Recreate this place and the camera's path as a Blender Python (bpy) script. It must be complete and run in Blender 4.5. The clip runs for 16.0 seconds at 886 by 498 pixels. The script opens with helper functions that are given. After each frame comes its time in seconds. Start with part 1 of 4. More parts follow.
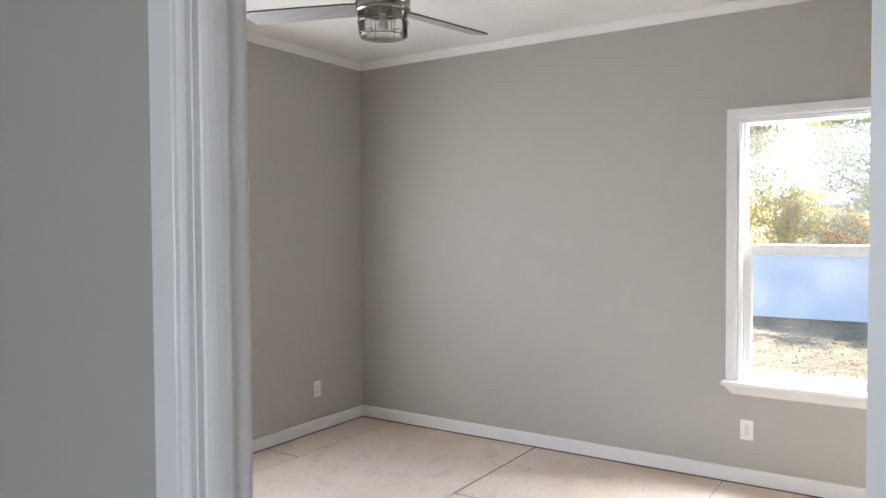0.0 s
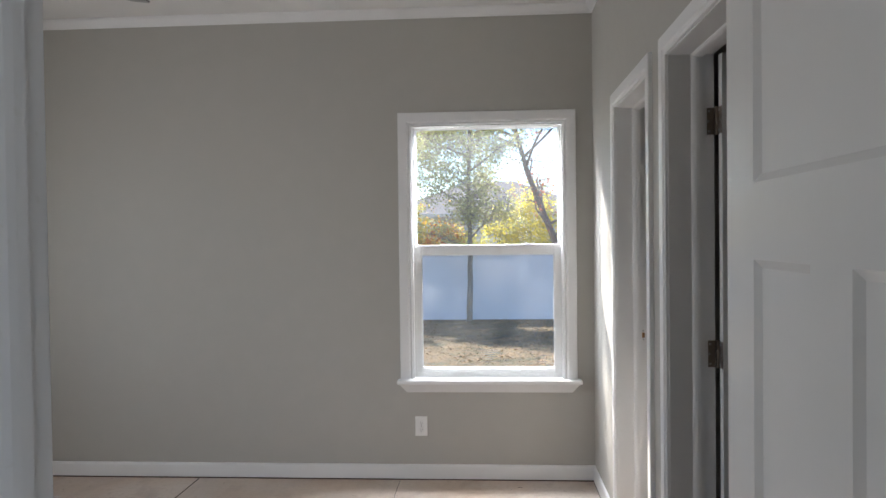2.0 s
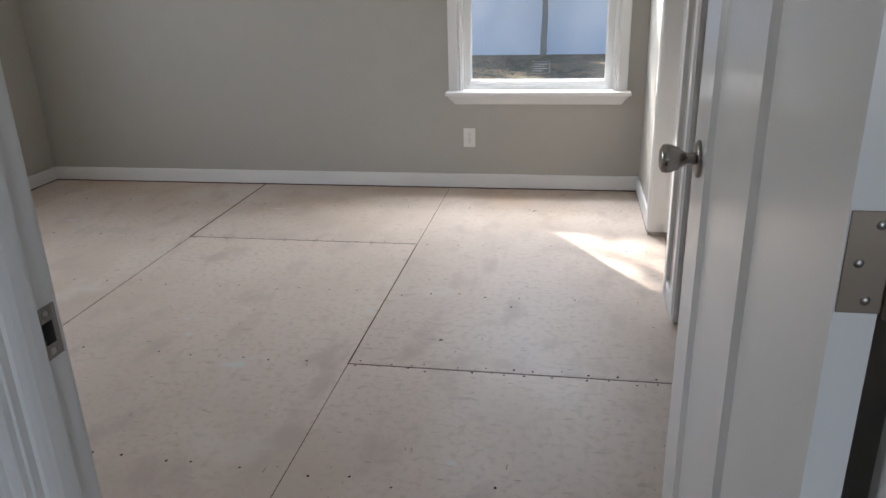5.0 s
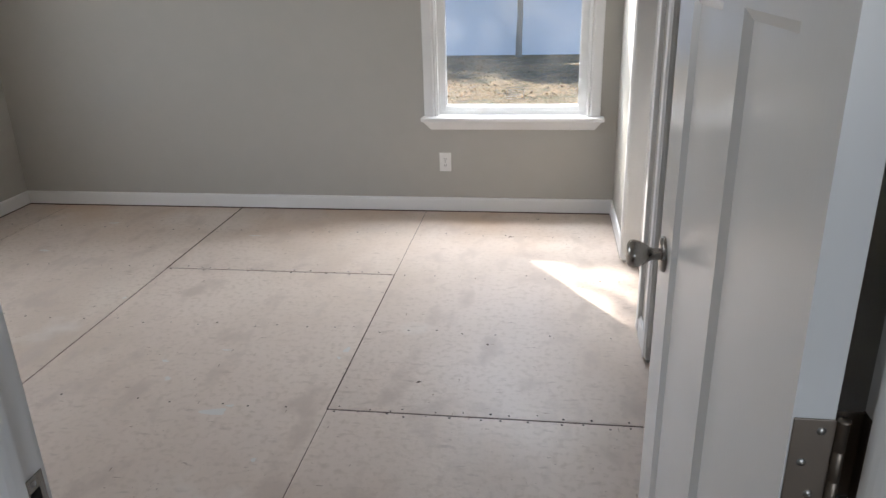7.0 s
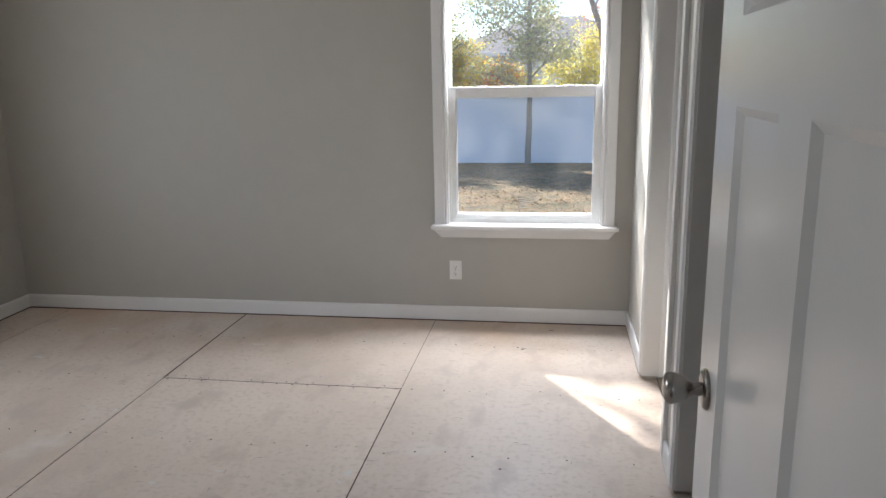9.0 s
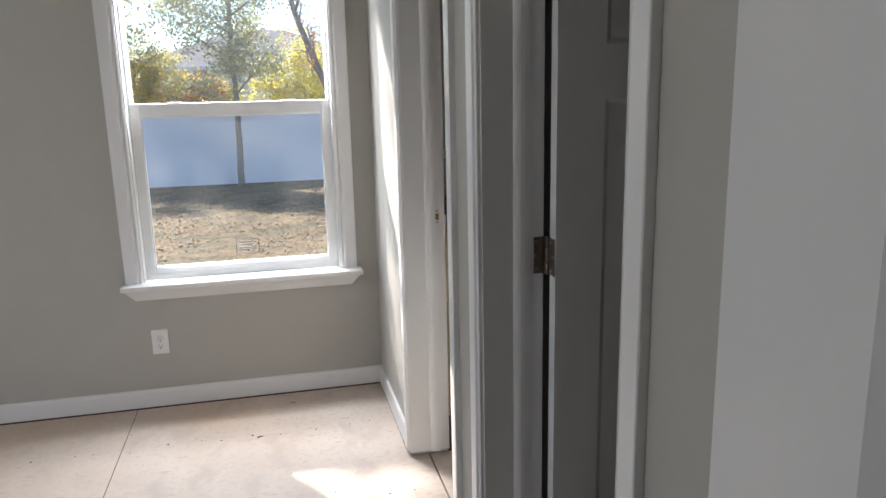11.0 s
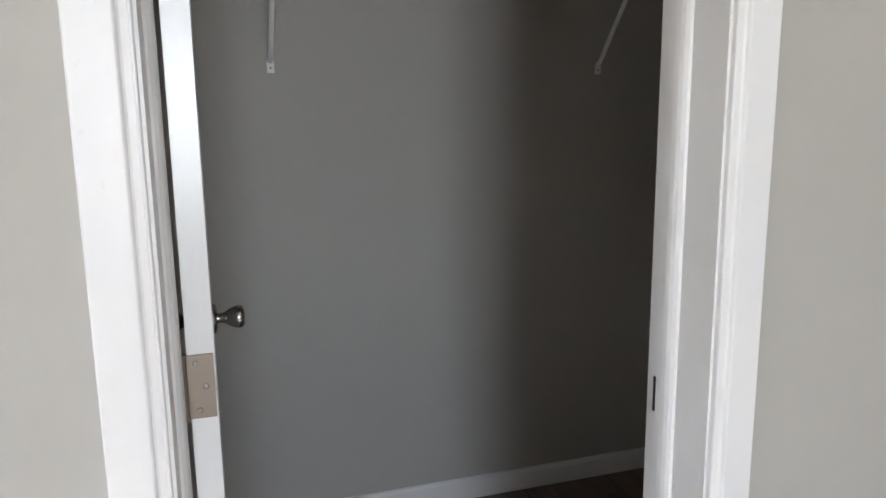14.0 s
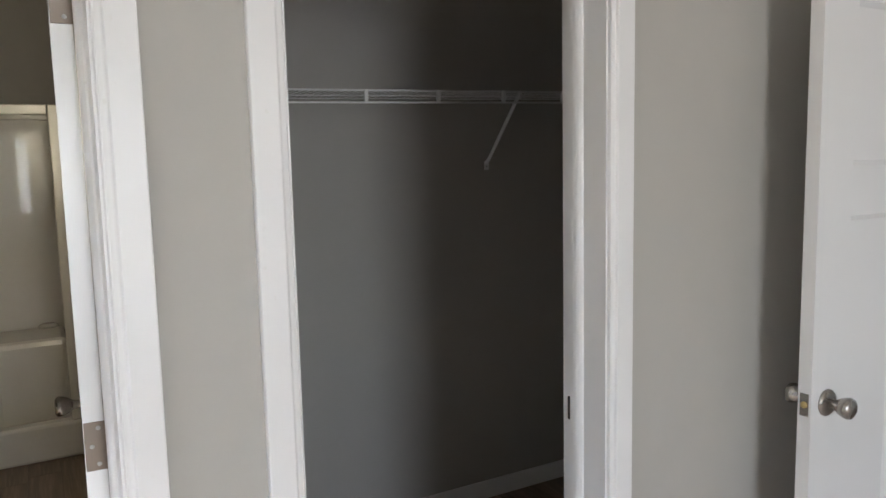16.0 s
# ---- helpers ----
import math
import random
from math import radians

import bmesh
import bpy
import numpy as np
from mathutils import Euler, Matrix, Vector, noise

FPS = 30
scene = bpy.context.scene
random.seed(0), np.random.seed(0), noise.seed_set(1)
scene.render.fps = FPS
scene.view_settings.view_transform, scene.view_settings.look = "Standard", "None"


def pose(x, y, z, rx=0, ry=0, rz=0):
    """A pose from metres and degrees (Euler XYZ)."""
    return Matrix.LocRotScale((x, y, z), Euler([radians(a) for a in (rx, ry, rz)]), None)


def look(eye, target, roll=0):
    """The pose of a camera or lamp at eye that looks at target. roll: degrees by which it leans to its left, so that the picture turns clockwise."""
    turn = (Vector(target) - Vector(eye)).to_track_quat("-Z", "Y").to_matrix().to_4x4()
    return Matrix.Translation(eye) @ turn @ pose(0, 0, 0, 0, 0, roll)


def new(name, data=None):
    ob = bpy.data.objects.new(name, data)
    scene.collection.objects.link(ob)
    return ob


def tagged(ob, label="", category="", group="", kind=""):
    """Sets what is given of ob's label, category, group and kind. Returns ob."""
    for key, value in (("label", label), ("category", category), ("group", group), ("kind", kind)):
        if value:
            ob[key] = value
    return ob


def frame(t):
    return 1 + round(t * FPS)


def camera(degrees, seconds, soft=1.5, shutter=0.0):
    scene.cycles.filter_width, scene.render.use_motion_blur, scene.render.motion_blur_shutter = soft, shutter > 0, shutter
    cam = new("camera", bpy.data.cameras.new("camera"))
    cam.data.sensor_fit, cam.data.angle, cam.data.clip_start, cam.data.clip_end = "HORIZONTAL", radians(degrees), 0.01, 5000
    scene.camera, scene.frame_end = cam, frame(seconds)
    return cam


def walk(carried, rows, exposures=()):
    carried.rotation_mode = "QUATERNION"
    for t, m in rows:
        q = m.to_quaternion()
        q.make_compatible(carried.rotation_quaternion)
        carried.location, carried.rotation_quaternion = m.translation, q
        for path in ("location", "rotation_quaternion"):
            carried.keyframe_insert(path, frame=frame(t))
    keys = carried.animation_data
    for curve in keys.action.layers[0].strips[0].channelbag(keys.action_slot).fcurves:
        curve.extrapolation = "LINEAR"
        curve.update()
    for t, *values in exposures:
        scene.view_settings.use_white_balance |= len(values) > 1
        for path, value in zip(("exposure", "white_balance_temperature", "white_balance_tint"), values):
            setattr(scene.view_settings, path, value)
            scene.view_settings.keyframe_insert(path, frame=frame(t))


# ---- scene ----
cam = camera(62.0, 16.0)
PATH = [
    (0, (-0.143, -0.745, 1.503), (-1.247, 0.921, 1.441), -0.3),
    (0.5, (-0.27, -0.661, 1.499), (-1.079, 1.167, 1.436), -0.4),
    (1, (-0.399, -0.601, 1.466), (-0.926, 1.328, 1.42), -0.5),
    (1.5, (-0.537, -0.589, 1.443), (-0.822, 1.39, 1.41), -0.5),
    (2, (-0.592, -0.59, 1.443), (-0.723, 1.406, 1.407), -0.7),
    (2.5, (-0.611, -0.595, 1.425), (-0.694, 1.402, 1.372), -0.8),
    (3, (-0.605, -0.592, 1.348), (-0.709, 1.402, 1.241), -1.1),
    (3.5, (-0.525, -0.609, 1.296), (-0.739, 1.368, 1.081), -1.2),
    (4, (-0.441, -0.653, 1.253), (-0.731, 1.281, 0.836), -1.3),
    (4.5, (-0.4, -0.666, 1.269), (-0.731, 1.203, 0.64), -1.4),
    (4.7, (-0.406, -0.669, 1.26), (-0.74, 1.182, 0.581), -1.6),
    (6.8, (-0.401, -0.635, 1.449), (-0.684, 1.199, 0.701), -1.6),
    (7, (-0.4, -0.636, 1.455), (-0.673, 1.209, 0.733), -1.6),
    (7.5, (-0.391, -0.627, 1.472), (-0.654, 1.251, 0.836), -1.4),
    (8, (-0.389, -0.631, 1.468), (-0.673, 1.277, 0.942), -1.2),
    (8.2, (-0.391, -0.623, 1.453), (-0.701, 1.292, 0.967), -1.1),
    (10.3, (-0.513, -0.084, 1.441), (-0.671, 1.861, 1.004), -1.6),
    (10.5, (-0.519, 0.007, 1.427), (-0.524, 1.959, 0.993), -1.3),
    (10.7, (-0.486, 0.147, 1.441), (-0.327, 2.092, 1.0), -1.3),
    (11, (-0.467, 0.304, 1.436), (-0.028, 2.207, 1.004), -1.3),
    (11.5, (-0.554, 0.552, 1.41), (0.385, 2.267, 0.99), -0.9),
    (11.8, (-0.605, 0.705, 1.408), (0.602, 2.245, 0.996), -0.8),
    (12, (-0.63, 0.814, 1.383), (0.748, 2.207, 0.981), -0.6),
    (12.5, (-0.635, 1.099, 1.381), (1.083, 2.037, 0.973), -0.1),
    (13, (-0.665, 1.385, 1.377), (1.257, 1.771, 0.984), -0.2),
    (13.5, (-0.71, 1.652, 1.401), (1.246, 1.466, 1.029), -0.3),
    (14, (-0.828, 1.864, 1.394), (1.044, 1.263, 1.028), -0.7),
    (14.5, (-0.958, 2.106, 1.455), (0.834, 1.298, 1.084), -1.2),
    (15, (-1.074, 2.276, 1.482), (0.675, 1.367, 1.139), -1.6),
    (15.5, (-1.178, 2.327, 1.514), (0.557, 1.368, 1.25), -1.5),
    (16, (-1.244, 2.322, 1.548), (0.487, 1.347, 1.317), -1.3),
]
EXPOSURES = [(0, 3.3, 6420, 12), (0.5, 2.8, 6370, 12), (1, 2.55, 6350, 12), (2.5, 2.35, 6400, 12), (4.5, 2.34, 6450, 12), (7, 2.53, 6470, 12), (8.2, 2.42, 6500, 12), (10.3, 2.32, 6430, 12), (11.5, 2.38, 6400, 12), (12, 2.62, 6360, 12), (12.5, 2.95, 6350, 12), (13, 3.5, 6550, 12), (13.5, 3.65, 6850, 12), (14, 3.8, 6400, 12), (14.5, 3.65, 6420, 12), (15, 3.53, 6440, 12), (16, 3.42, 6520, 12)]
walk(cam, [(t, look(eye, target, roll)) for t, eye, target, roll in PATH], EXPOSURES)
SKY, SUN = 0.048, 2.8
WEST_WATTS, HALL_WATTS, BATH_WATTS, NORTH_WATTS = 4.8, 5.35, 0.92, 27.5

# ---- plan (metres) ----
W, N, S, H = -3.888, 3.74, -0.045, 2.772      # bedroom: west, north and south faces, ceiling
T, TS = 0.150, 0.085                          # thickness of the east and the south wall
CL0, CL1 = 1.205, 1.918                        # closet doorway along the east wall
BA0, BA1 = 2.222, 2.942                       # bathroom doorway along the east wall
BD0, BD1 = -0.933, -0.120                     # bedroom doorway along the south wall
HEAD = 2.035                                  # clear height of the doorways
CX, CY0, CY1 = 1.505, 0.060, 2.000             # closet: back, south and north faces
BX, BY0, BY1 = 3.98, 2.115, 3.74               # bathroom: east, south and north faces
HALL = -3.6                                   # far wall of the hall behind the camera
SUN_DIR = Vector((-0.508, 0.838, 0.70))       # towards the sun

# ---- light ----
world = bpy.data.worlds.new("sky")
scene.world = world
world.use_nodes = True
wn = world.node_tree
sky = wn.nodes.new("ShaderNodeTexSky")
sky.sky_type, sky.sun_disc = "NISHITA", False
sky.sun_elevation = math.asin(SUN_DIR.normalized().z)
sky.sun_rotation = math.atan2(SUN_DIR.x, SUN_DIR.y)
sky.dust_density, sky.air_density, sky.ozone_density = 0.2, 1.0, 4.0
wn.links.new(sky.outputs[0], wn.nodes["Background"].inputs[0])
wn.nodes["Background"].inputs[1].default_value = SKY

sun = bpy.data.lights.new("sun", "SUN")
sun.energy, sun.angle, sun.color = SUN, radians(0.6), (1.0, 0.93, 0.83)
new("sun", sun).matrix_world = look(SUN_DIR * 20, (0, 0, 0))


def window_or_fill_light(name, eye, target, wide, high, watts, colour):
    """The sky's light at a window, or for the bathroom an added fill."""
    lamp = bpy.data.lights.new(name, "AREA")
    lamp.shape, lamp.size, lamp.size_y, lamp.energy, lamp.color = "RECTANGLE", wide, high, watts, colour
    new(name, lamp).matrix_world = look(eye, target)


window_or_fill_light("west_window_light", (W - 0.12, 1.92, 1.48), (0, 1.9, 0.5), 0.95, 1.1, WEST_WATTS, (0.88, 0.94, 1.0))
window_or_fill_light("north_window_light", (-0.617, N + 0.30, 2.36), (-0.617, N - 1.3, 0.2), 0.9, 0.35, NORTH_WATTS, (0.90, 0.95, 1.0))
# warm lamp added to brighten the bathroom; its window is invented
window_or_fill_light("bathroom_fill_light", (2.0, BY0 - 0.06, 1.70), (3.5, 3.0, 0.9), 0.55, 0.7, BATH_WATTS, (1.0, 0.90, 0.66))
window_or_fill_light("hall_window_light", (0.50, HALL - 0.11, 1.42), (0.1, 0, 1.3), 1.3, 1.4, HALL_WATTS, (0.84, 0.91, 1.0))


# ---- materials ----
def material(name, colour, rough=0.5, metal=0.0, spots=(), bump=(), spec=0.5, vary=0.0, coat=0.0, rough_vary=0.0):
    """spots: (scale, colour, low, high, stretch) noise stains laid over the colour; bump: (scale, height, stretch) relief."""
    m = bpy.data.materials.new(name)
    m.use_nodes = True
    nt = m.node_tree
    b = nt.nodes["Principled BSDF"]
    b.inputs["Roughness"].default_value, b.inputs["Metallic"].default_value = rough, metal
    b.inputs["Specular IOR Level"].default_value = spec
    b.inputs["Coat Weight"].default_value = coat
    b.inputs["Base Color"].default_value = (*colour, 1)
    at = nt.nodes.new("ShaderNodeTexCoord").outputs["Object"]

    def noise_at(scale, stretch, detail=6):
        n = nt.nodes.new("ShaderNodeTexNoise")
        n.inputs["Scale"].default_value, n.inputs["Detail"].default_value = scale, detail
        if stretch:
            mp = nt.nodes.new("ShaderNodeMapping")
            mp.inputs["Scale"].default_value = stretch
            nt.links.new(at, mp.inputs[0])
            nt.links.new(mp.outputs[0], n.inputs[0])
        else:
            nt.links.new(at, n.inputs[0])
        return n.outputs["Fac"]

    last = None
    for scale, c, low, high, stretch in spots:
        ramp = nt.nodes.new("ShaderNodeMapRange")
        ramp.inputs[1].default_value, ramp.inputs[2].default_value = low, high
        nt.links.new(noise_at(scale, stretch), ramp.inputs[0])
        mix = nt.nodes.new("ShaderNodeMix")
        mix.data_type = "RGBA"
        nt.links.new(ramp.outputs[0], mix.inputs[0])
        mix.inputs[6].default_value, mix.inputs[7].default_value = (*colour, 1), (*c, 1)
        if last:
            nt.links.new(last, mix.inputs[6])
        last = mix.outputs[2]
    if vary:
        info = nt.nodes.new("ShaderNodeObjectInfo")
        hsv = nt.nodes.new("ShaderNodeHueSaturation")
        rng = nt.nodes.new("ShaderNodeMapRange")
        rng.inputs[3].default_value, rng.inputs[4].default_value = 1 - vary, 1 + vary
        nt.links.new(info.outputs["Random"], rng.inputs[0])
        nt.links.new(rng.outputs[0], hsv.inputs["Value"])
        hsv.inputs["Color"].default_value = (*colour, 1)
        if last:
            nt.links.new(last, hsv.inputs["Color"])
        last = hsv.outputs[0]
    if last:
        nt.links.new(last, b.inputs["Base Color"])
    if rough_vary:
        rr = nt.nodes.new("ShaderNodeMapRange")
        rr.inputs[1].default_value, rr.inputs[2].default_value = 0.3, 0.7
        rr.inputs[3].default_value, rr.inputs[4].default_value = max(rough - rough_vary, 0.02), min(rough + rough_vary, 1)
        nt.links.new(noise_at(3.0, None), rr.inputs[0])
        nt.links.new(rr.outputs[0], b.inputs["Roughness"])
    normal = None
    for scale, height, stretch in bump:
        bp = nt.nodes.new("ShaderNodeBump")
        bp.inputs["Strength"].default_value, bp.inputs["Distance"].default_value = 1.0, height
        nt.links.new(noise_at(scale, stretch, 3), bp.inputs["Height"])
        if normal:
            nt.links.new(normal, bp.inputs["Normal"])
        normal = bp.outputs[0]
    if normal:
        nt.links.new(normal, b.inputs["Normal"])
    return m


PAINT = material("greige_wall_paint", (0.449, 0.434, 0.398), 0.58, spots=[(0.8, (0.438, 0.423, 0.388), 0.3, 0.8, None), (9, (0.456, 0.44, 0.404), 0.4, 0.75, None)],
                 bump=[(300, 0.00012, None)], spec=0.3)
CEIL = material("white_ceiling_paint", (0.78, 0.77, 0.75), 0.8, spots=[(2, (0.74, 0.73, 0.71), 0.4, 0.7, None)], bump=[(90, 0.001, None)], spec=0.2)
TRIM = material("white_semigloss_trim", (0.78, 0.775, 0.77), 0.38, spots=[(4, (0.755, 0.75, 0.74), 0.45, 0.75, None), (60, (0.73, 0.72, 0.70), 0.68, 0.76, None)],
                bump=[(90, 0.00015, (1, 1, 0.25))])
DOOR = material("white_door_paint", (0.77, 0.77, 0.765), 0.24, spots=[(3, (0.745, 0.745, 0.735), 0.45, 0.75, None)],
                bump=[(220, 0.00008, (1, 1, 0.12))])
VINYL = material("white_vinyl", (0.82, 0.82, 0.81), 0.32, spots=[(8, (0.76, 0.75, 0.73), 0.55, 0.75, None)], bump=[(20, 0.0004, None)])
SHEET = material("underlayment_panel", (0.67, 0.572, 0.503), 0.42,
                 spots=[(0.9, (0.58, 0.48, 0.40), 0.42, 0.68, None), (3.5, (0.68, 0.585, 0.51), 0.45, 0.7, (1, 0.5, 1)),
                        (38, (0.57, 0.475, 0.405), 0.50, 0.70, None), (70, (0.40, 0.315, 0.26), 0.67, 0.75, None), (7, (0.55, 0.46, 0.40), 0.54, 0.68, (1, 0.6, 1)), (24, (0.52, 0.43, 0.37), 0.62, 0.72, (0.5, 1.3, 1)),
                        (1.7, (0.71, 0.65, 0.595), 0.64, 0.74, None)],
                 bump=[(55, 0.0012, None), (4, 0.002, None)], vary=0.035, spec=0.4, rough_vary=0.1)


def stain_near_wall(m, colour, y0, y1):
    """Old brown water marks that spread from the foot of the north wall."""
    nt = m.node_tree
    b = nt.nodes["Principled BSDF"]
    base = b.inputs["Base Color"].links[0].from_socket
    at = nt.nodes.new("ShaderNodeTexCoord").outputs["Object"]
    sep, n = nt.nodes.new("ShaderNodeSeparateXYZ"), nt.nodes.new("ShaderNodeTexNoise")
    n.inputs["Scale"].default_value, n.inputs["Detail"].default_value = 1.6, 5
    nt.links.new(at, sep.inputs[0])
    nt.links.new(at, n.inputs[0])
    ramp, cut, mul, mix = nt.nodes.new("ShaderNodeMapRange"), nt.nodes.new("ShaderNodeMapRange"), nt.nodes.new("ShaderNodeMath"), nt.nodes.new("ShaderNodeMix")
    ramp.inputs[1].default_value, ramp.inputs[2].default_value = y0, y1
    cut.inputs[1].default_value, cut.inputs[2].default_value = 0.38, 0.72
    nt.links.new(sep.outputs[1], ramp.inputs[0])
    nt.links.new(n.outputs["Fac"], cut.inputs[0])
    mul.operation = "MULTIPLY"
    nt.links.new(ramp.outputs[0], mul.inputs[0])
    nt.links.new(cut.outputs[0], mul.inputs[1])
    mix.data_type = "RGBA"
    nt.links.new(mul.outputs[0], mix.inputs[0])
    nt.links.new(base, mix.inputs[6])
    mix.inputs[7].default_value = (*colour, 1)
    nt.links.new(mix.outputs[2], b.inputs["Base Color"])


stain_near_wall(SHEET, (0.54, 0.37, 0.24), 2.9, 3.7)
SUBFLOOR = material("dark_joint_and_gap_shade", (0.055, 0.032, 0.028), 0.9, spots=[(30, (0.09, 0.05, 0.04), 0.4, 0.7, None)])
SCUFF = material("brown_scuff", (0.45, 0.36, 0.30), 0.7, spots=[(5, (0.33, 0.255, 0.205), 0.45, 0.6, None)])
SPLAT = material("dried_joint_compound", (0.68, 0.66, 0.63), 0.8, bump=[(80, 0.001, None)])
PLANK = material("brown_vinyl_plank", (0.17, 0.12, 0.085), 0.42,
                 spots=[(5, (0.11, 0.078, 0.055), 0.4, 0.65, (0.25, 4, 1)), (16, (0.23, 0.17, 0.125), 0.5, 0.7, (0.2, 5, 1))],
                 bump=[(30, 0.0008, (0.15, 4, 1))], vary=0.16)
NICKEL = material("brushed_nickel", (0.36, 0.335, 0.31), 0.22, 1.0, bump=[(300, 0.0002, (1, 1, 0.05))], rough_vary=0.08)
HINGE = material("satin_nickel_hinge", (0.25, 0.21, 0.175), 0.45, 1.0, bump=[(200, 0.0002, None)], rough_vary=0.08)
SCREW = material("zinc_screw", (0.40, 0.39, 0.37), 0.4, 1.0)
BRASS = material("brass_latch", (0.55, 0.42, 0.20), 0.35, 1.0)
BORE = material("raw_wood_bore", (0.42, 0.24, 0.09), 0.8, spots=[(90, (0.25, 0.13, 0.05), 0.45, 0.6, None)])
HOLE = material("dark_hole", (0.012, 0.011, 0.01), 0.9)
PLATE = material("white_plastic_plate", (0.80, 0.79, 0.77), 0.3)
WIRE = material("white_coated_wire", (0.85, 0.85, 0.84), 0.35)
BLADE = material("grey_fan_blade", (0.33, 0.33, 0.33), 0.5, spots=[(12, (0.28, 0.28, 0.28), 0.4, 0.7, (0.2, 3, 1))])
BLADE_EDGE = material("dark_blade_edge", (0.035, 0.025, 0.022), 0.5)
SHOWER = material("white_gelcoat", (0.66, 0.63, 0.57), 0.24, spots=[(3, (0.62, 0.59, 0.53), 0.4, 0.7, None)], coat=0.3)
CABINET = material("cream_cabinet_laminate", (0.78, 0.68, 0.46), 0.45, spots=[(10, (0.74, 0.63, 0.41), 0.42, 0.66, (6, 6, 0.25))], bump=[(60, 0.0004, (5, 5, 0.2))])
MARBLE = material("white_cultured_marble", (0.74, 0.72, 0.69), 0.15, spots=[(4, (0.62, 0.61, 0.60), 0.5, 0.68, (1, 3, 1))])
CHROME = material("chrome", (0.75, 0.75, 0.76), 0.06, 1.0)
ACRYLIC = material("clear_acrylic", (0.42, 0.41, 0.40), 0.12, coat=0.6)
MIRROR = material("mirror_silver", (0.88, 0.89, 0.88), 0.01, 1.0)
PAPER = material("white_paper_label", (0.48, 0.48, 0.47), 0.7)
INK = material("grey_print", (0.36, 0.34, 0.33), 0.7)
FENCE = material("white_vinyl_fence", (0.80, 0.82, 0.90), 0.4, spots=[(2.2, (0.77, 0.79, 0.87), 0.4, 0.7, (1, 1, 0.3))])
SOIL = material("yard_soil_and_grass", (0.17, 0.115, 0.055), 0.95,
                spots=[(0.8, (0.20, 0.135, 0.065), 0.4, 0.65, None), (2.6, (0.085, 0.08, 0.034), 0.48, 0.56, None), (5, (0.045, 0.034, 0.02), 0.55, 0.64, None),
                       (14, (0.24, 0.165, 0.085), 0.55, 0.65, None), (40, (0.08, 0.055, 0.03), 0.5, 0.7, None)],
                bump=[(20, 0.03, None), (3, 0.06, None)])
BARK = material("grey_bark", (0.30, 0.265, 0.235), 0.9, spots=[(14, (0.26, 0.23, 0.20), 0.45, 0.65, (3, 3, 0.6))], bump=[(25, 0.02, (3, 3, 0.6))])
DARK_BARK = material("dark_bark", (0.26, 0.22, 0.205), 0.9, spots=[(14, (0.14, 0.115, 0.105), 0.45, 0.65, (3, 3, 0.6))], bump=[(25, 0.02, (3, 3, 0.6))])
SIDING = material("pale_house_siding", (0.62, 0.63, 0.66), 0.7, spots=[(3, (0.57, 0.58, 0.61), 0.4, 0.7, None)])
SHINGLE = material("grey_roof_shingle", (0.25, 0.235, 0.24), 0.9, spots=[(12, (0.17, 0.16, 0.165), 0.45, 0.65, None)])
HOUSE_GLASS = material("dark_house_pane", (0.06, 0.08, 0.10), 0.08)


def leaf_material(name, colour, second):
    m = material(name, colour, 0.55, spots=[(3.5, second, 0.42, 0.62, None)])
    nt = m.node_tree
    b = nt.nodes["Principled BSDF"]
    thin = nt.nodes.new("ShaderNodeBsdfTranslucent")
    thin.inputs[0].default_value = (*[min(c * 1.6, 0.9) for c in colour], 1)
    mix = nt.nodes.new("ShaderNodeMixShader")
    mix.inputs[0].default_value = 0.5
    nt.links.new(b.outputs[0], mix.inputs[1])
    nt.links.new(thin.outputs[0], mix.inputs[2])
    nt.links.new(mix.outputs[0], nt.nodes["Material Output"].inputs[0])
    return m


LEAF_GREEN = leaf_material("olive_leaves", (0.33, 0.35, 0.16), (0.43, 0.41, 0.22))
LEAF_GREY = leaf_material("grey_green_leaves", (0.31, 0.27, 0.22), (0.24, 0.21, 0.165))
LEAF_PALE = leaf_material("pale_olive_leaves", (0.44, 0.43, 0.22), (0.36, 0.38, 0.18))
LEAF_YELLOW = leaf_material("yellow_leaves", (0.56, 0.47, 0.08), (0.38, 0.40, 0.08))
LEAF_ORANGE = leaf_material("orange_leaves", (0.58, 0.34, 0.08), (0.50, 0.42, 0.09))
LEAF_RED = leaf_material("russet_leaves", (0.36, 0.12, 0.08), (0.30, 0.18, 0.10))
LEAF_FALLEN = material("fallen_leaves", (0.31, 0.165, 0.075), 0.85, spots=[(9, (0.40, 0.25, 0.12), 0.45, 0.55, None)])
LEAF_TAN = material("pale_fallen_leaves", (0.37, 0.27, 0.14), 0.85, spots=[(6, (0.27, 0.19, 0.10), 0.45, 0.6, None)])
LEAF_ROTTEN = material("dark_fallen_leaves", (0.13, 0.10, 0.05), 0.9, spots=[(6, (0.12, 0.07, 0.035), 0.45, 0.6, None)])
LEAF_STRAW = material("straw_grass", (0.21, 0.20, 0.09), 0.85, spots=[(2.0, (0.10, 0.11, 0.045), 0.45, 0.6, None)])


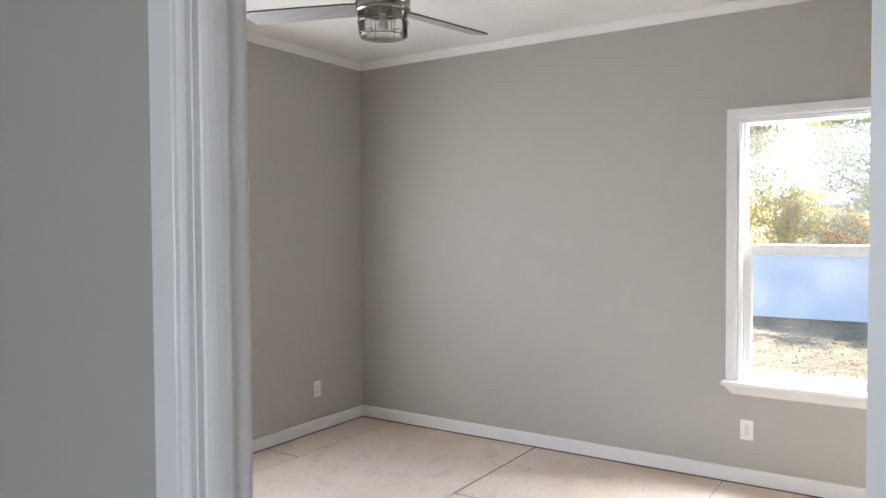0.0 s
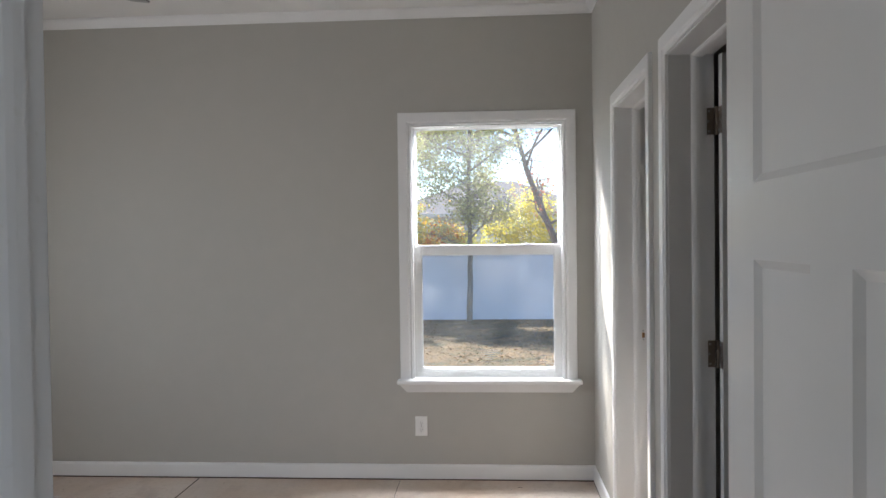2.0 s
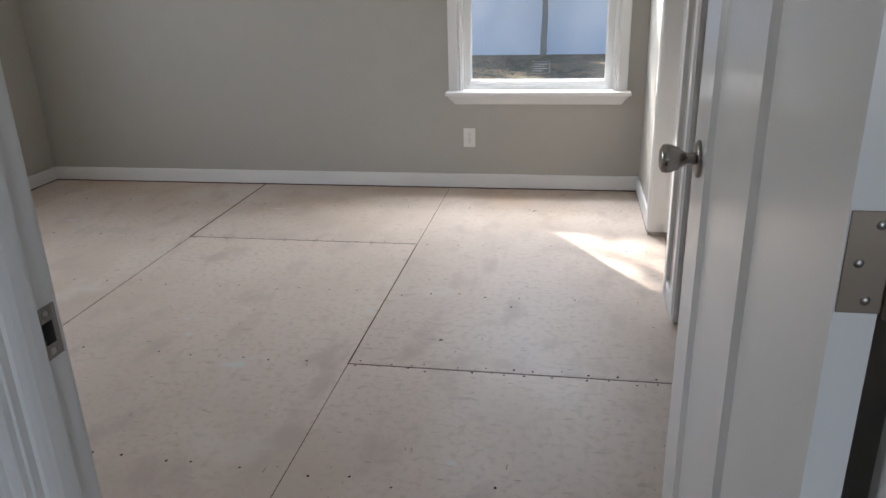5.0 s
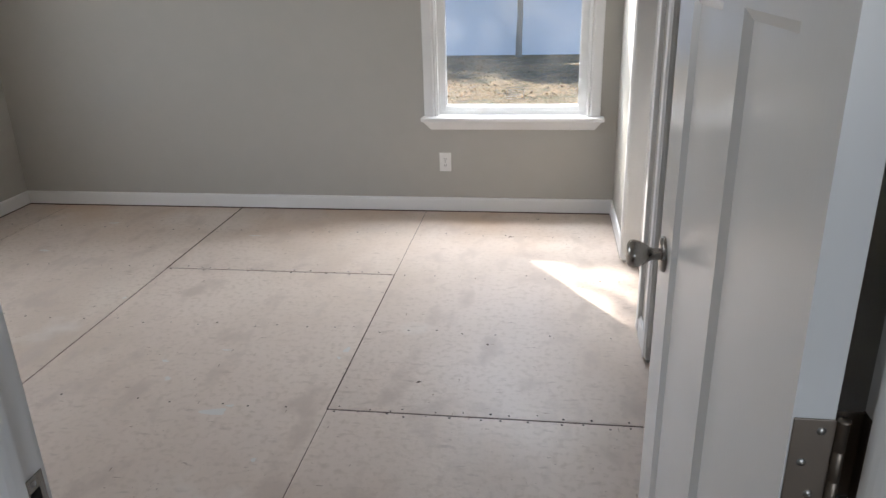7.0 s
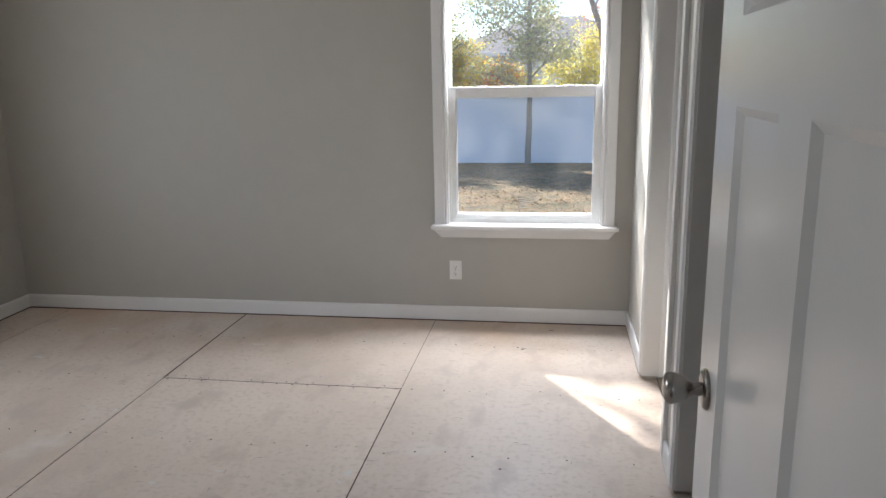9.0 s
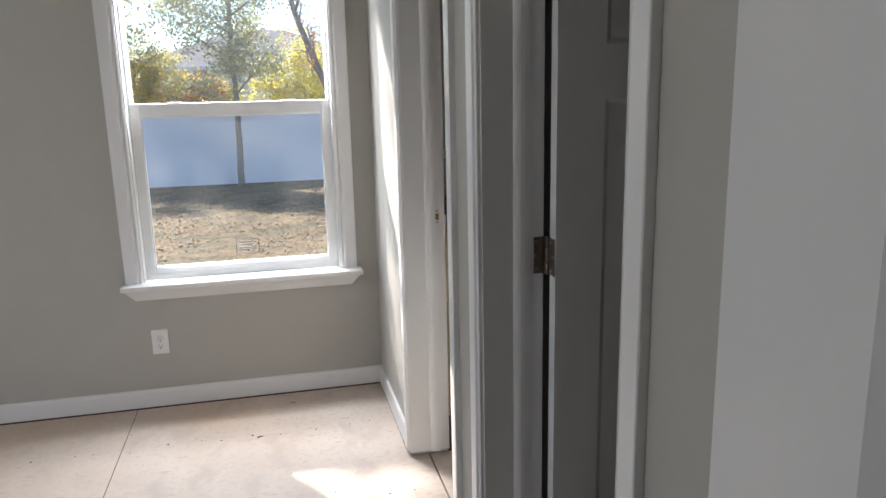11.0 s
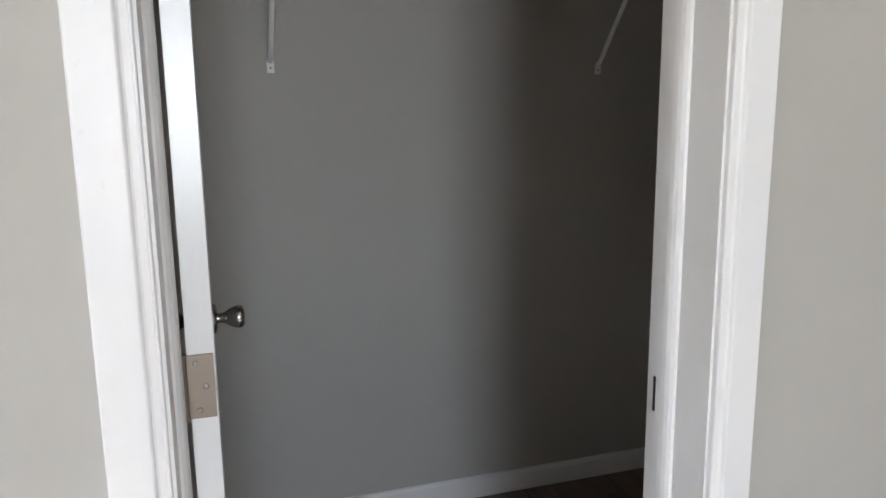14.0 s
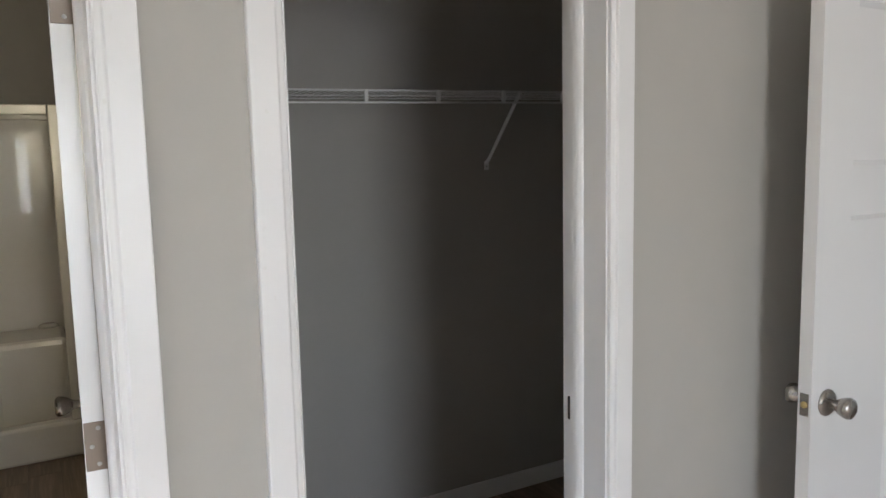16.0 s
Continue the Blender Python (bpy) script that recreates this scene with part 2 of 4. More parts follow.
def glass(name, colour, strength, haze):
    """Thin clear pane: mostly see-through, with a faint mirror and a film of dust on top."""
    m = bpy.data.materials.new(name)
    m.use_nodes = True
    nt = m.node_tree
    clear, gloss, mix = nt.nodes.new("ShaderNodeBsdfTransparent"), nt.nodes.new("ShaderNodeBsdfGlossy"), nt.nodes.new("ShaderNodeMixShader")
    clear.inputs[0].default_value = (*colour, 1)
    gloss.inputs["Roughness"].default_value = 0.02
    fres = nt.nodes.new("ShaderNodeFresnel")
    fres.inputs[0].default_value = 1.25
    mul = nt.nodes.new("ShaderNodeMath")
    mul.operation = "MULTIPLY"
    mul.inputs[1].default_value = strength
    nt.links.new(fres.outputs[0], mul.inputs[0])
    nt.links.new(mul.outputs[0], mix.inputs[0])
    nt.links.new(clear.outputs[0], mix.inputs[1])
    nt.links.new(gloss.outputs[0], mix.inputs[2])
    dust = nt.nodes.new("ShaderNodeBsdfTranslucent")
    film = nt.nodes.new("ShaderNodeMixShader")
    film.inputs[0].default_value = haze
    nt.links.new(mix.outputs[0], film.inputs[1])
    nt.links.new(dust.outputs[0], film.inputs[2])
    nt.links.new(film.outputs[0], nt.nodes["Material Output"].inputs[0])
    return m


PANE = glass("window_pane", (0.96, 0.98, 0.985), 0.8, 0.010)
DUSTY = glass("dusty_window_pane", (0.96, 0.98, 0.985), 0.8, 0.024)
LAMP_GLASS = glass("clear_lamp_glass", (0.90, 0.90, 0.89), 1.6, 0.02)


# ---- building blocks ----
def empty(name, at=(0, 0, 0), label="", category="", group="", kind="", rz=0):
    ob = new(name)
    ob.empty_display_size = 0.05
    ob.matrix_world = pose(*at, 0, 0, rz)
    return tagged(ob, label, category, group, kind)


def part(name, bm, mat, parent=None, label=""):
    """Links a bmesh as one mesh object under a thing or a part."""
    bmesh.ops.recalc_face_normals(bm, faces=bm.faces)
    me = bpy.data.meshes.new(name)
    bm.to_mesh(me)
    bm.free()
    return mesh_part(name, me, mat, parent, label)


def mesh_part(name, me, mat, parent=None, label=""):
    if mat and not me.materials:
        me.materials.append(mat)
    ob = new(name, me)
    ob.parent = parent
    return tagged(ob, label)


def cube(bm, x0, x1, y0, y1, z0, z1, bevel=0.0):
    g = bmesh.ops.create_cube(bm, size=1, matrix=Matrix.LocRotScale(((x0 + x1) / 2, (y0 + y1) / 2, (z0 + z1) / 2), None, (abs(x1 - x0), abs(y1 - y0), abs(z1 - z0))))
    if bevel:
        es = {e for v in g["verts"] for e in v.link_edges}
        bmesh.ops.bevel(bm, geom=list(es), offset=bevel, segments=2, affect="EDGES", profile=0.5)
    return bm


def box(x0, x1, y0, y1, z0, z1, bevel=0.0):
    return cube(bmesh.new(), x0, x1, y0, y1, z0, z1, bevel)


def lathe(profile, axis="Z", at=(0, 0, 0), steps=28, bm=None):
    """A turned solid: profile of (radius, height) along the axis."""
    bm = bm or bmesh.new()
    turn = {"Z": Matrix(), "X": Matrix.Rotation(radians(90), 4, "Y"), "-X": Matrix.Rotation(radians(-90), 4, "Y"),
            "Y": Matrix.Rotation(radians(-90), 4, "X"), "-Y": Matrix.Rotation(radians(90), 4, "X"), "-Z": Matrix.Rotation(radians(180), 4, "X")}[axis]
    m = Matrix.Translation(at) @ turn
    rings = []
    for r, h in profile:
        if r < 1e-6:
            rings.append([bm.verts.new(m @ Vector((0, 0, h)))])
        else:
            rings.append([bm.verts.new(m @ Vector((r * math.cos(2 * math.pi * i / steps), r * math.sin(2 * math.pi * i / steps), h))) for i in range(steps)])
    for a, b in zip(rings, rings[1:]):
        for i in range(steps):
            j = (i + 1) % steps
            loop = [a[i % len(a)], a[j % len(a)], b[j % len(b)], b[i % len(b)]]
            keep = list(dict.fromkeys(loop))
            if len(keep) > 2:
                f = bm.faces.new(keep)
                f.smooth = True
    return bm


def tube(points, radius, sides=8, bm=None, taper=1.0):
    """A round rod along points."""
    bm = bm or bmesh.new()
    pts = [Vector(p) for p in points]
    rings = []
    for i, p in enumerate(pts):
        d = (pts[min(i + 1, len(pts) - 1)] - pts[max(i - 1, 0)]).normalized()
        u = d.orthogonal().normalized() if i == 0 else (u - d * u.dot(d)).normalized()
        v = d.cross(u)
        r = radius * (1 + (taper - 1) * i / max(len(pts) - 1, 1))
        rings.append([bm.verts.new(p + r * (math.cos(2 * math.pi * k / sides) * u + math.sin(2 * math.pi * k / sides) * v)) for k in range(sides)])
    for a, b in zip(rings, rings[1:]):
        for k in range(sides):
            bm.faces.new((a[k], a[(k + 1) % sides], b[(k + 1) % sides], b[k])).smooth = True
    bm.faces.new(rings[0][::-1])
    bm.faces.new(rings[-1])
    return bm


def sweep(profile, starts, ends):
    """A moulding: the profile's points at its start joined to those at its end."""
    bm = bmesh.new()
    a, b = [bm.verts.new(p) for p in starts], [bm.verts.new(p) for p in ends]
    n = len(profile)
    for i in range(n):
        bm.faces.new((a[i], a[(i + 1) % n], b[(i + 1) % n], b[i]))
    bm.faces.new(a[::-1])
    bm.faces.new(b)
    return bm


# ---- walls, ceilings ----
def wall(name, label, boxes, mat=PAINT, holes=()):
    bm = bmesh.new()
    for b in boxes:
        cube(bm, *b)
    ob = part(name, bm, mat)
    return tagged(ob, label, "wall", kind="structure")


J = 0.018                                     # jamb board
WX0, WX1, WZ0, WZ1 = -1.060, -0.170, 0.60, 2.088   # window opening
wall("wall_north", "greige painted wall around the bedroom window",
     [(W - 0.15, WX0, N, N + 0.15, -0.7, H), (WX1, T + 0.0, N, N + 0.15, -0.7, H), (WX0, WX1, N, N + 0.15, -0.7, WZ0 - 0.02), (WX0, WX1, N, N + 0.15, WZ1, H)])
wall("wall_west", "greige painted bedroom wall", [(W - 0.15, W, S - TS, 1.42, -0.7, H), (W - 0.15, W, 2.42, N, -0.7, H), (W - 0.15, W, 1.42, 2.42, -0.7, 0.90), (W - 0.15, W, 1.42, 2.42, 2.06, H)])
wall("wall_east", "greige painted wall with the bathroom and closet doorways",
     [(0, T, S, CL0 - J, 0, H), (0, T, CL1 + J, BA0 - J, 0, H), (0, T, BA1 + J, N, 0, H),
      (0, T, CL0 - J, CL1 + J, HEAD + J, H), (0, T, BA0 - J, BA1 + J, HEAD + J, H)])
wall("wall_south", "greige painted wall around the bedroom doorway",
     [(W, BD0 - J, S - TS, S, 0, H), (BD1 + J, T, S - TS, S, 0, H), (BD0 - J, BD1 + J, S - TS, S, HEAD + J, H)])
for nm, label, bx in (
        ("wall_closet_east", "greige painted closet back wall", (CX, CX + 0.1, CY0 - 0.1, BY0, 0, H)),
        ("wall_closet_south", "greige painted closet side wall", (T, CX, CY0 - 0.1, CY0, 0, H)),
        ("wall_closet_north", "greige painted wall between closet and bathroom", (T, CX, CY1, BY0, 0, H)),
        ("wall_bathroom_east", "greige painted bathroom end wall", (BX, BX + 0.1, BY0 - 0.1, BY1 + 0.15, 0, H)),
        ("wall_hall_east", "greige painted hall side wall", (1.4, 1.5, HALL, S - TS, 0, H)),
        ("wall_hall_north", "greige painted hall wall behind the closet", (T, 1.5, S - TS, S - TS + 0.1, 0, H))):
    wall(nm, label, [bx])
wall("wall_bathroom_north", "greige painted bathroom wall behind the mirror", [(T, BX, BY1, BY1 + 0.15, -0.7, H)])
# the high opening is made up, only to hold the bathroom's fill lamp
wall("wall_bathroom_south", "greige painted bathroom wall with an opening added for the fill lamp",
     [(CX + 0.1, 1.66, BY0 - 0.1, BY0, -0.7, H), (2.34, BX, BY0 - 0.1, BY0, -0.7, H), (1.66, 2.34, BY0 - 0.1, BY0, -0.7, 1.30), (1.66, 2.34, BY0 - 0.1, BY0, 2.10, H)])
wall("wall_hall_west", "greige painted hall side wall", [(-1.7, -1.6, HALL, S - TS, 0, H)])
wall("wall_hall_south", "greige painted hall end wall with a wide window",
     [(-1.7, -0.20, HALL - 0.15, HALL, 0, H), (1.20, 1.5, HALL - 0.15, HALL, 0, H), (-0.20, 1.20, HALL - 0.15, HALL, 0, 0.68), (-0.20, 1.20, HALL - 0.15, HALL, 2.16, H)])
# unseen sheet added behind the fill lamp to keep sun and sky out
tagged(part("roller_blind", box(1.66, 2.34, BY0 - 0.098, BY0 - 0.090, 1.30, 2.10), CEIL), "plain white unseen sheet added to close the fill lamp's opening", "blind", kind="structure")
for nm, b in (("ceiling_bedroom", (W - 0.15, T, S, N + 0.15)), ("ceiling_closet", (T, CX + 0.1, CY0 - 0.1, BY0 - 0.002)),
              ("ceiling_bathroom", (T, BX + 0.1, BY0, BY1 + 0.15)), ("ceiling_hall", (-1.7, 1.5, HALL - 0.15, S - 0.002))):
    tagged(part(nm, box(*b, H, H + 0.1), CEIL), "flat white painted ceiling", "ceiling", kind="structure")
# roof slab with a short eave over the window
tagged(part("roof", box(W - 0.6, BX + 0.6, HALL - 0.6, N + 0.42, H + 0.12, H + 0.3), SHINGLE), "grey shingle roof over the house", "roof", kind="structure")

# baseboards: raised a little over the floor
BASE = [(0, 0.0075), (0.013, 0.0075), (0.013, 0.078), (0.009, 0.090), (0, 0.092)]


def baseboard(name, a, b, inward, lift=0.0):
    a, b, n = Vector((*a, 0)), Vector((*b, 0)), Vector((*inward, 0))
    pts = lambda o: [o + n * d + Vector((0, 0, z + lift)) for d, z in BASE]
    tagged(part(name, sweep(BASE, pts(a), pts(b)), TRIM), "white painted baseboard along the wall", "baseboard", kind="structure")


CAS = 0.070                                   # casing and reveal beside a doorway
baseboard("baseboard_north", (W, N), (0, N), (0, -1))
baseboard("baseboard_west", (W, S), (W, N - 0.013), (1, 0))
baseboard("baseboard_east_1", (0, BA1 + CAS), (0, N - 0.013), (-1, 0))
baseboard("baseboard_east_2", (0, CL1 + CAS), (0, BA0 - CAS), (-1, 0))
baseboard("baseboard_east_3", (0, S), (0, CL0 - CAS), (-1, 0))
baseboard("baseboard_south", (W + 0.013, S), (BD0 - CAS, S), (0, 1))
baseboard("baseboard_closet_1", (CX, CY0), (CX, CY1), (-1, 0), 0.0)
baseboard("baseboard_closet_2", (T, CY0), (CX - 0.013, CY0), (0, 1), 0.0)
baseboard("baseboard_closet_3", (T + 0.0, CY1), (CX - 0.013, CY1), (0, -1), 0.0)
baseboard("baseboard_bathroom", (CX, BY0), (3.06, BY0), (0, 1), 0.0)
baseboard("baseboard_hall", (-1.6, S - TS), (BD0 - CAS, S - TS), (0, -1), 0.0)

CROWN = [(0, -0.054), (0.007, -0.054), (0.010, -0.046), (0.018, -0.036), (0.030, -0.016), (0.037, -0.010), (0.039, 0), (0, 0)]


def crown(name, a, b, inward, miter=(0, 0)):
    a, b, n = Vector((*a, 0)), Vector((*b, 0)), Vector((*inward, 0))
    along = (b - a).normalized()
    pts = lambda o, m: [o + n * d + along * d * m + Vector((0, 0, H + z)) for d, z in CROWN]
    tagged(part(name, sweep(CROWN, pts(a, miter[0]), pts(b, miter[1])), TRIM), "white crown moulding under the ceiling", "crown moulding", kind="structure")


crown("trim_crown_north", (W, N), (0, N), (0, -1), (1, -1))
crown("trim_crown_west", (W, S), (W, N), (1, 0), (1, -1))
crown("trim_crown_east", (0, S), (0, N), (-1, 0), (1, -1))
crown("trim_crown_south", (W, S), (0, S), (0, 1), (1, -1))

# ---- doorways: jambs, stops, casings ----
CASING = [(0, 0), (0, 0.0085), (0.0015, 0.0105), (0.003, 0.0105), (0.0045, 0.0085), (0.012, 0.0092), (0.0145, 0.0105), (0.0165, 0.0150), (0.0185, 0.0165), (0.0630, 0.0165), (0.0650, 0.0145), (0.0650, 0)]
WINDOW_CASING = [(0, 0), (0, 0.010), (0.004, 0.0125), (0.009, 0.0125), (0.012, 0.009), (0.016, 0.009), (0.019, 0.0145), (0.025, 0.0175), (0.072, 0.0175), (0.075, 0.015), (0.075, 0)]
STOP = [(0, 0), (0.002, 0.0035), (0.008, 0.0075), (0.015, 0.0100), (0.024, 0.011), (0.037, 0.011), (0.037, 0)]


def casing(frame_ob, at, u, n, lo, hi, head, bottom=0.004, profile=CASING, reveal=0.004):
    """Three mitred casing boards round an opening from lo to hi along u, on the wall face at 'at' with outward normal n."""
    at, u, n, up = Vector(at), Vector(u), Vector(n), Vector((0, 0, 1))
    lo, hi, head = lo - reveal, hi + reveal, head + reveal
    for edge, side in ((lo, -1), (hi, 1)):
        low = [at + u * (edge + side * d) + n * h + up * bottom for d, h in profile]
        top = [at + u * (edge + side * d) + n * h + up * (head + d) for d, h in profile]
        part("side_casing", sweep(profile, low, top), TRIM, frame_ob)
    left = [at + u * (lo - d) + n * h + up * (head + d) for d, h in profile]
    right = [at + u * (hi + d) + n * h + up * (head + d) for d, h in profile]
    part("head_casing", sweep(profile, left, right), TRIM, frame_ob)


def doorway(name, label, axis, lo, hi, f0, f1, stop_at, cased, foot=0.004):
    """axis 'y': an opening in a wall that runs along y, its faces at x = f0 and f1."""
    fr = empty(name, label=label, category="door frame", kind="structure")

    def b(a0, a1, d0, d1, z0, z1, bevel=0.0):
        return box(d0, d1, a0, a1, z0, z1, bevel) if axis == "y" else box(a0, a1, d0, d1, z0, z1, bevel)
    part("jamb", b(lo - J, lo, f0, f1, foot, HEAD), TRIM, fr)
    part("jamb", b(hi, hi + J, f0, f1, foot, HEAD), TRIM, fr)
    part("head_jamb", b(lo - J, hi + J, f0, f1, HEAD, HEAD + J), TRIM, fr)
    deep, wide = (Vector((1, 0, 0)), Vector((0, 1, 0))) if axis == "y" else (Vector((0, 1, 0)), Vector((1, 0, 0)))
    up = Vector((0, 0, 1))
    for edge, side in ((lo, 1), (hi, -1)):
        low = [deep * (stop_at + d) + wide * (edge + side * h) + up * foot for d, h in STOP]
        top = [deep * (stop_at + d) + wide * (edge + side * h) + up * (HEAD - h) for d, h in STOP]
        part("stop", sweep(STOP, low, top), TRIM, fr)
    left = [deep * (stop_at + d) + wide * (lo + h) + up * (HEAD - h) for d, h in STOP]
    right = [deep * (stop_at + d) + wide * (hi - h) + up * (HEAD - h) for d, h in STOP]
    part("head_stop", sweep(STOP, left, right), TRIM, fr)
    for face, sign in cased:
        if axis == "y":
            casing(fr, (face, 0, 0), (0, 1, 0), (sign, 0, 0), lo, hi, HEAD, foot)
        else:
            casing(fr, (0, face, 0), (1, 0, 0), (0, sign, 0), lo, hi, HEAD, foot)
    return fr


closet_frame = doorway("door_frame_closet", "white painted closet door frame with moulded casing", "y", CL0, CL1, 0, T, T - 0.075, ((0, -1),), 0.020)
bath_frame = doorway("door_frame_bathroom", "white painted bathroom door frame with moulded casing", "y", BA0, BA1, 0, T, T - 0.075, ((0, -1),), 0.020)
bed_frame = doorway("door_frame_bedroom", "white painted bedroom door frame with moulded casing", "x", BD0, BD1, S - TS, S, S - 0.075, ((S - TS, -1), (S, 1)))


def strike(frame_ob, at, n, u, label, metal=NICKEL, hole=BORE):
    """Strike plate on a jamb: n points out of the jamb, u along its depth."""
    at, n, u, up = Vector(at), Vector(n), Vector(u), Vector((0, 0, 1))
    m = Matrix((u, up, n)).transposed().to_4x4()
    m.translation = at
    for nm, b, mat in (("strike_plate", box(-0.016, 0.016, -0.029, 0.029, -0.001, 0.0015, 0.0006), metal), ("latch_hole", box(-0.007, 0.007, -0.012, 0.012, 0.0012, 0.0022), hole)):
        bmesh.ops.transform(b, matrix=m, verts=b.verts)
        part(nm, b, mat, frame_ob, label if nm == "strike_plate" else "")
    for s in (-0.021, 0.021):
        b = lathe([(0, 0.003), (0.003, 0.0028), (0.0042, 0.0012)], steps=10)
        bmesh.ops.transform(b, matrix=m @ Matrix.Translation((0, s, 0)), verts=b.verts)
        part("screw", b, SCREW, frame_ob)


KNOB_Z = 0.948
strike(bed_frame, (BD0, S - 0.018, 0.930), (1, 0, 0), (0, 1, 0), "brushed nickel strike plate", NICKEL, HOLE)
strike(closet_frame, (T - 0.033, CL0, KNOB_Z), (0, 1, 0), (1, 0, 0), "brushed nickel strike plate")
# white instead of nickel: the bright light on this plate is in its colour
strike(bath_frame, (T - 0.030, BA1, 0.962), (0, -1, 0), (1, 0, 0), "strike plate coloured white for the light that falls on it", PLATE)

# ---- doors ----
def screw_head(at, axis, parent, r=0.0042):
    part("screw", lathe([(0, 0.0016), (r * 0.7, 0.0014), (r, 0.0)], axis, at, 10), SCREW, parent)


def doorway_middle(frame_ob):
    return (CL0 + CL1) / 2 if frame_ob == closet_frame else (BA0 + BA1) / 2


def door(name, label, pin, rz, length, y0, hinge_heights, frame_ob, jamb_boxes, st=0.116):
    """An open three-panel door. Local x runs along the leaf from the hinge pin; its faces lie at y0 and y0 + 0.035."""
    root = empty(name, pin, label, "door", "three-panel interior doors", rz=rz)
    a, b, lo, hi = 0.004, 0.004 + length, 0.012, 2.026
    y1 = y0 + 0.035
    mu = 0.112
    mid = (a + b) / 2
    rails = [(0.225, 1.400), (1.520, 1.905)]
    holes = [(a + st, mid - mu / 2, *rails[0]), (mid + mu / 2, b - st, *rails[0]), (a + st, b - st, *rails[1])]
    for nm, x0, x1, z0, z1 in (("stile", a, a + st, lo, hi), ("stile", b - st, b, lo, hi), ("rail", a + st, b - st, lo, rails[0][0]), ("rail", a + st, b - st, rails[0][1], rails[1][0]),
                               ("rail", a + st, b - st, rails[1][1], hi), ("mullion", mid - mu / 2, mid + mu / 2, *rails[0])):
        part(nm, box(x0, x1, y0, y1, z0, z1), DOOR, root)
    deep, slope = 0.009, 0.013
    for x0, x1, z0, z1 in holes:
        bm = bmesh.new()
        loops = []
        for yv, s in ((y0 + deep, slope), (y0, 0), (y1, 0), (y1 - deep, slope)):
            loops.append([bm.verts.new((x, yv, z)) for x, z in ((x0 + s, z0 + s), (x1 - s, z0 + s), (x1 - s, z1 - s), (x0 + s, z1 - s))])
        for l0, l1 in zip(loops, loops[1:]):
            for k in range(4):
                bm.faces.new((l0[k], l0[(k + 1) % 4], l1[(k + 1) % 4], l1[k]))
        bm.faces.new(loops[0])
        bm.faces.new(loops[3])
        part("panel", bm, DOOR, root)
    kx = b - 0.060
    for axis, yf in (("-Y", y0), ("Y", y1)):
        knob = part("knob", lathe([(0.0115, 0.006), (0.0105, 0.020), (0.0135, 0.027), (0.0200, 0.036), (0.0250, 0.049), (0.0262, 0.056), (0.0245, 0.063), (0.018, 0.067), (0, 0.068)], axis, (kx, yf, KNOB_Z)), NICKEL, root, "brushed nickel tulip knob")
        part("rose", lathe([(0.0335, 0), (0.0335, 0.003), (0.030, 0.007), (0.020, 0.009), (0, 0.009)], axis, (kx, yf, KNOB_Z)), NICKEL, knob)
    latch = part("latch_plate", box(b - 0.0005, b + 0.001, y0 + 0.006, y1 - 0.006, KNOB_Z - 0.028, KNOB_Z + 0.028, 0.0004), NICKEL, root)
    part("latch_bolt", lathe([(0.0085, 0.0), (0.0085, 0.004), (0.006, 0.007), (0, 0.0075)], "X", (b, (y0 + y1) / 2, KNOB_Z), 16), BRASS, latch)
    inner = y0 if abs(y0) < abs(y1) else y1
    far = y1 if inner == y0 else y0
    sgn = 1 if far > inner else -1
    for z in hinge_heights:
        hinge = part("hinge", lathe([(0, -0.0475), (0.0038, -0.0475), (0.0050, -0.0445), (0.0050, -0.016), (0.0045, -0.0155), (0.0050, -0.015), (0.0050, 0.015), (0.0045, 0.0155), (0.0050, 0.016),
                                     (0.0050, 0.0445), (0.0056, 0.0452), (0.0056, 0.0470), (0, 0.048)], "Z", (0, 0, z), 14), HINGE, root, "satin nickel butt hinge")
        part("hinge_leaf", box(a - 0.0018, a + 0.0004, min(0, inner + sgn * 0.0335), max(0, inner + sgn * 0.0335), z - 0.0445, z + 0.0445, 0.0006), HINGE, hinge)
        for k, dz in ((0.010, 0.033), (0.022, 0.0), (0.012, -0.033)):
            screw_head((a - 0.0018, inner + sgn * k, z + dz), "-X", hinge)
        for bx in jamb_boxes:
            x0, x1, v0, v1 = bx
            plate = part("hinge_plate", box(x0, x1, v0, v1, z - 0.0445, z + 0.0445, 0.0006), HINGE, frame_ob, "satin nickel hinge plate")
            if (x1 - x0) > 0.02 and (v1 - v0) < 0.003:
                up = v0 < doorway_middle(frame_ob)
                for k, dz in ((0.007, 0.033), (0.004, 0.0), (0.007, -0.033)):
                    screw_head((x0 + k, v1 if up else v0, z + dz), "Y" if up else "-Y", plate)
    return root


HZ = (0.27, 1.038, 1.812)
pin_bed = (-0.144, S - 0.020, 0)
door("door_bedroom", "white three-panel interior door standing open beside the wall", pin_bed, 89.8, 0.782, 0.006, HZ, bed_frame,
     [(BD1 - 0.0018, BD1 + 0.0003, S - 0.038, S + 0.0), (-0.144, BD1, S - 0.003, S - 0.001)], 0.128)
door("door_closet", "white three-panel closet door standing open into the closet", (T + 0.007, 1.909, 0), 0, 0.736, -0.041, HZ, closet_frame,
     [(T - 0.024, T + 0.001, CL1 - 0.0018, CL1 + 0.0003), (T + 0.0, T + 0.002, 1.909, CL1)])
door("door_bathroom", "white three-panel bathroom door standing open into the bathroom", (T + 0.007, 2.225, 0), -3, 0.745, 0.006, (0.295, 1.063, 1.837), bath_frame,
     [(T - 0.036, T + 0.001, BA0 - 0.0003, BA0 + 0.0018)])


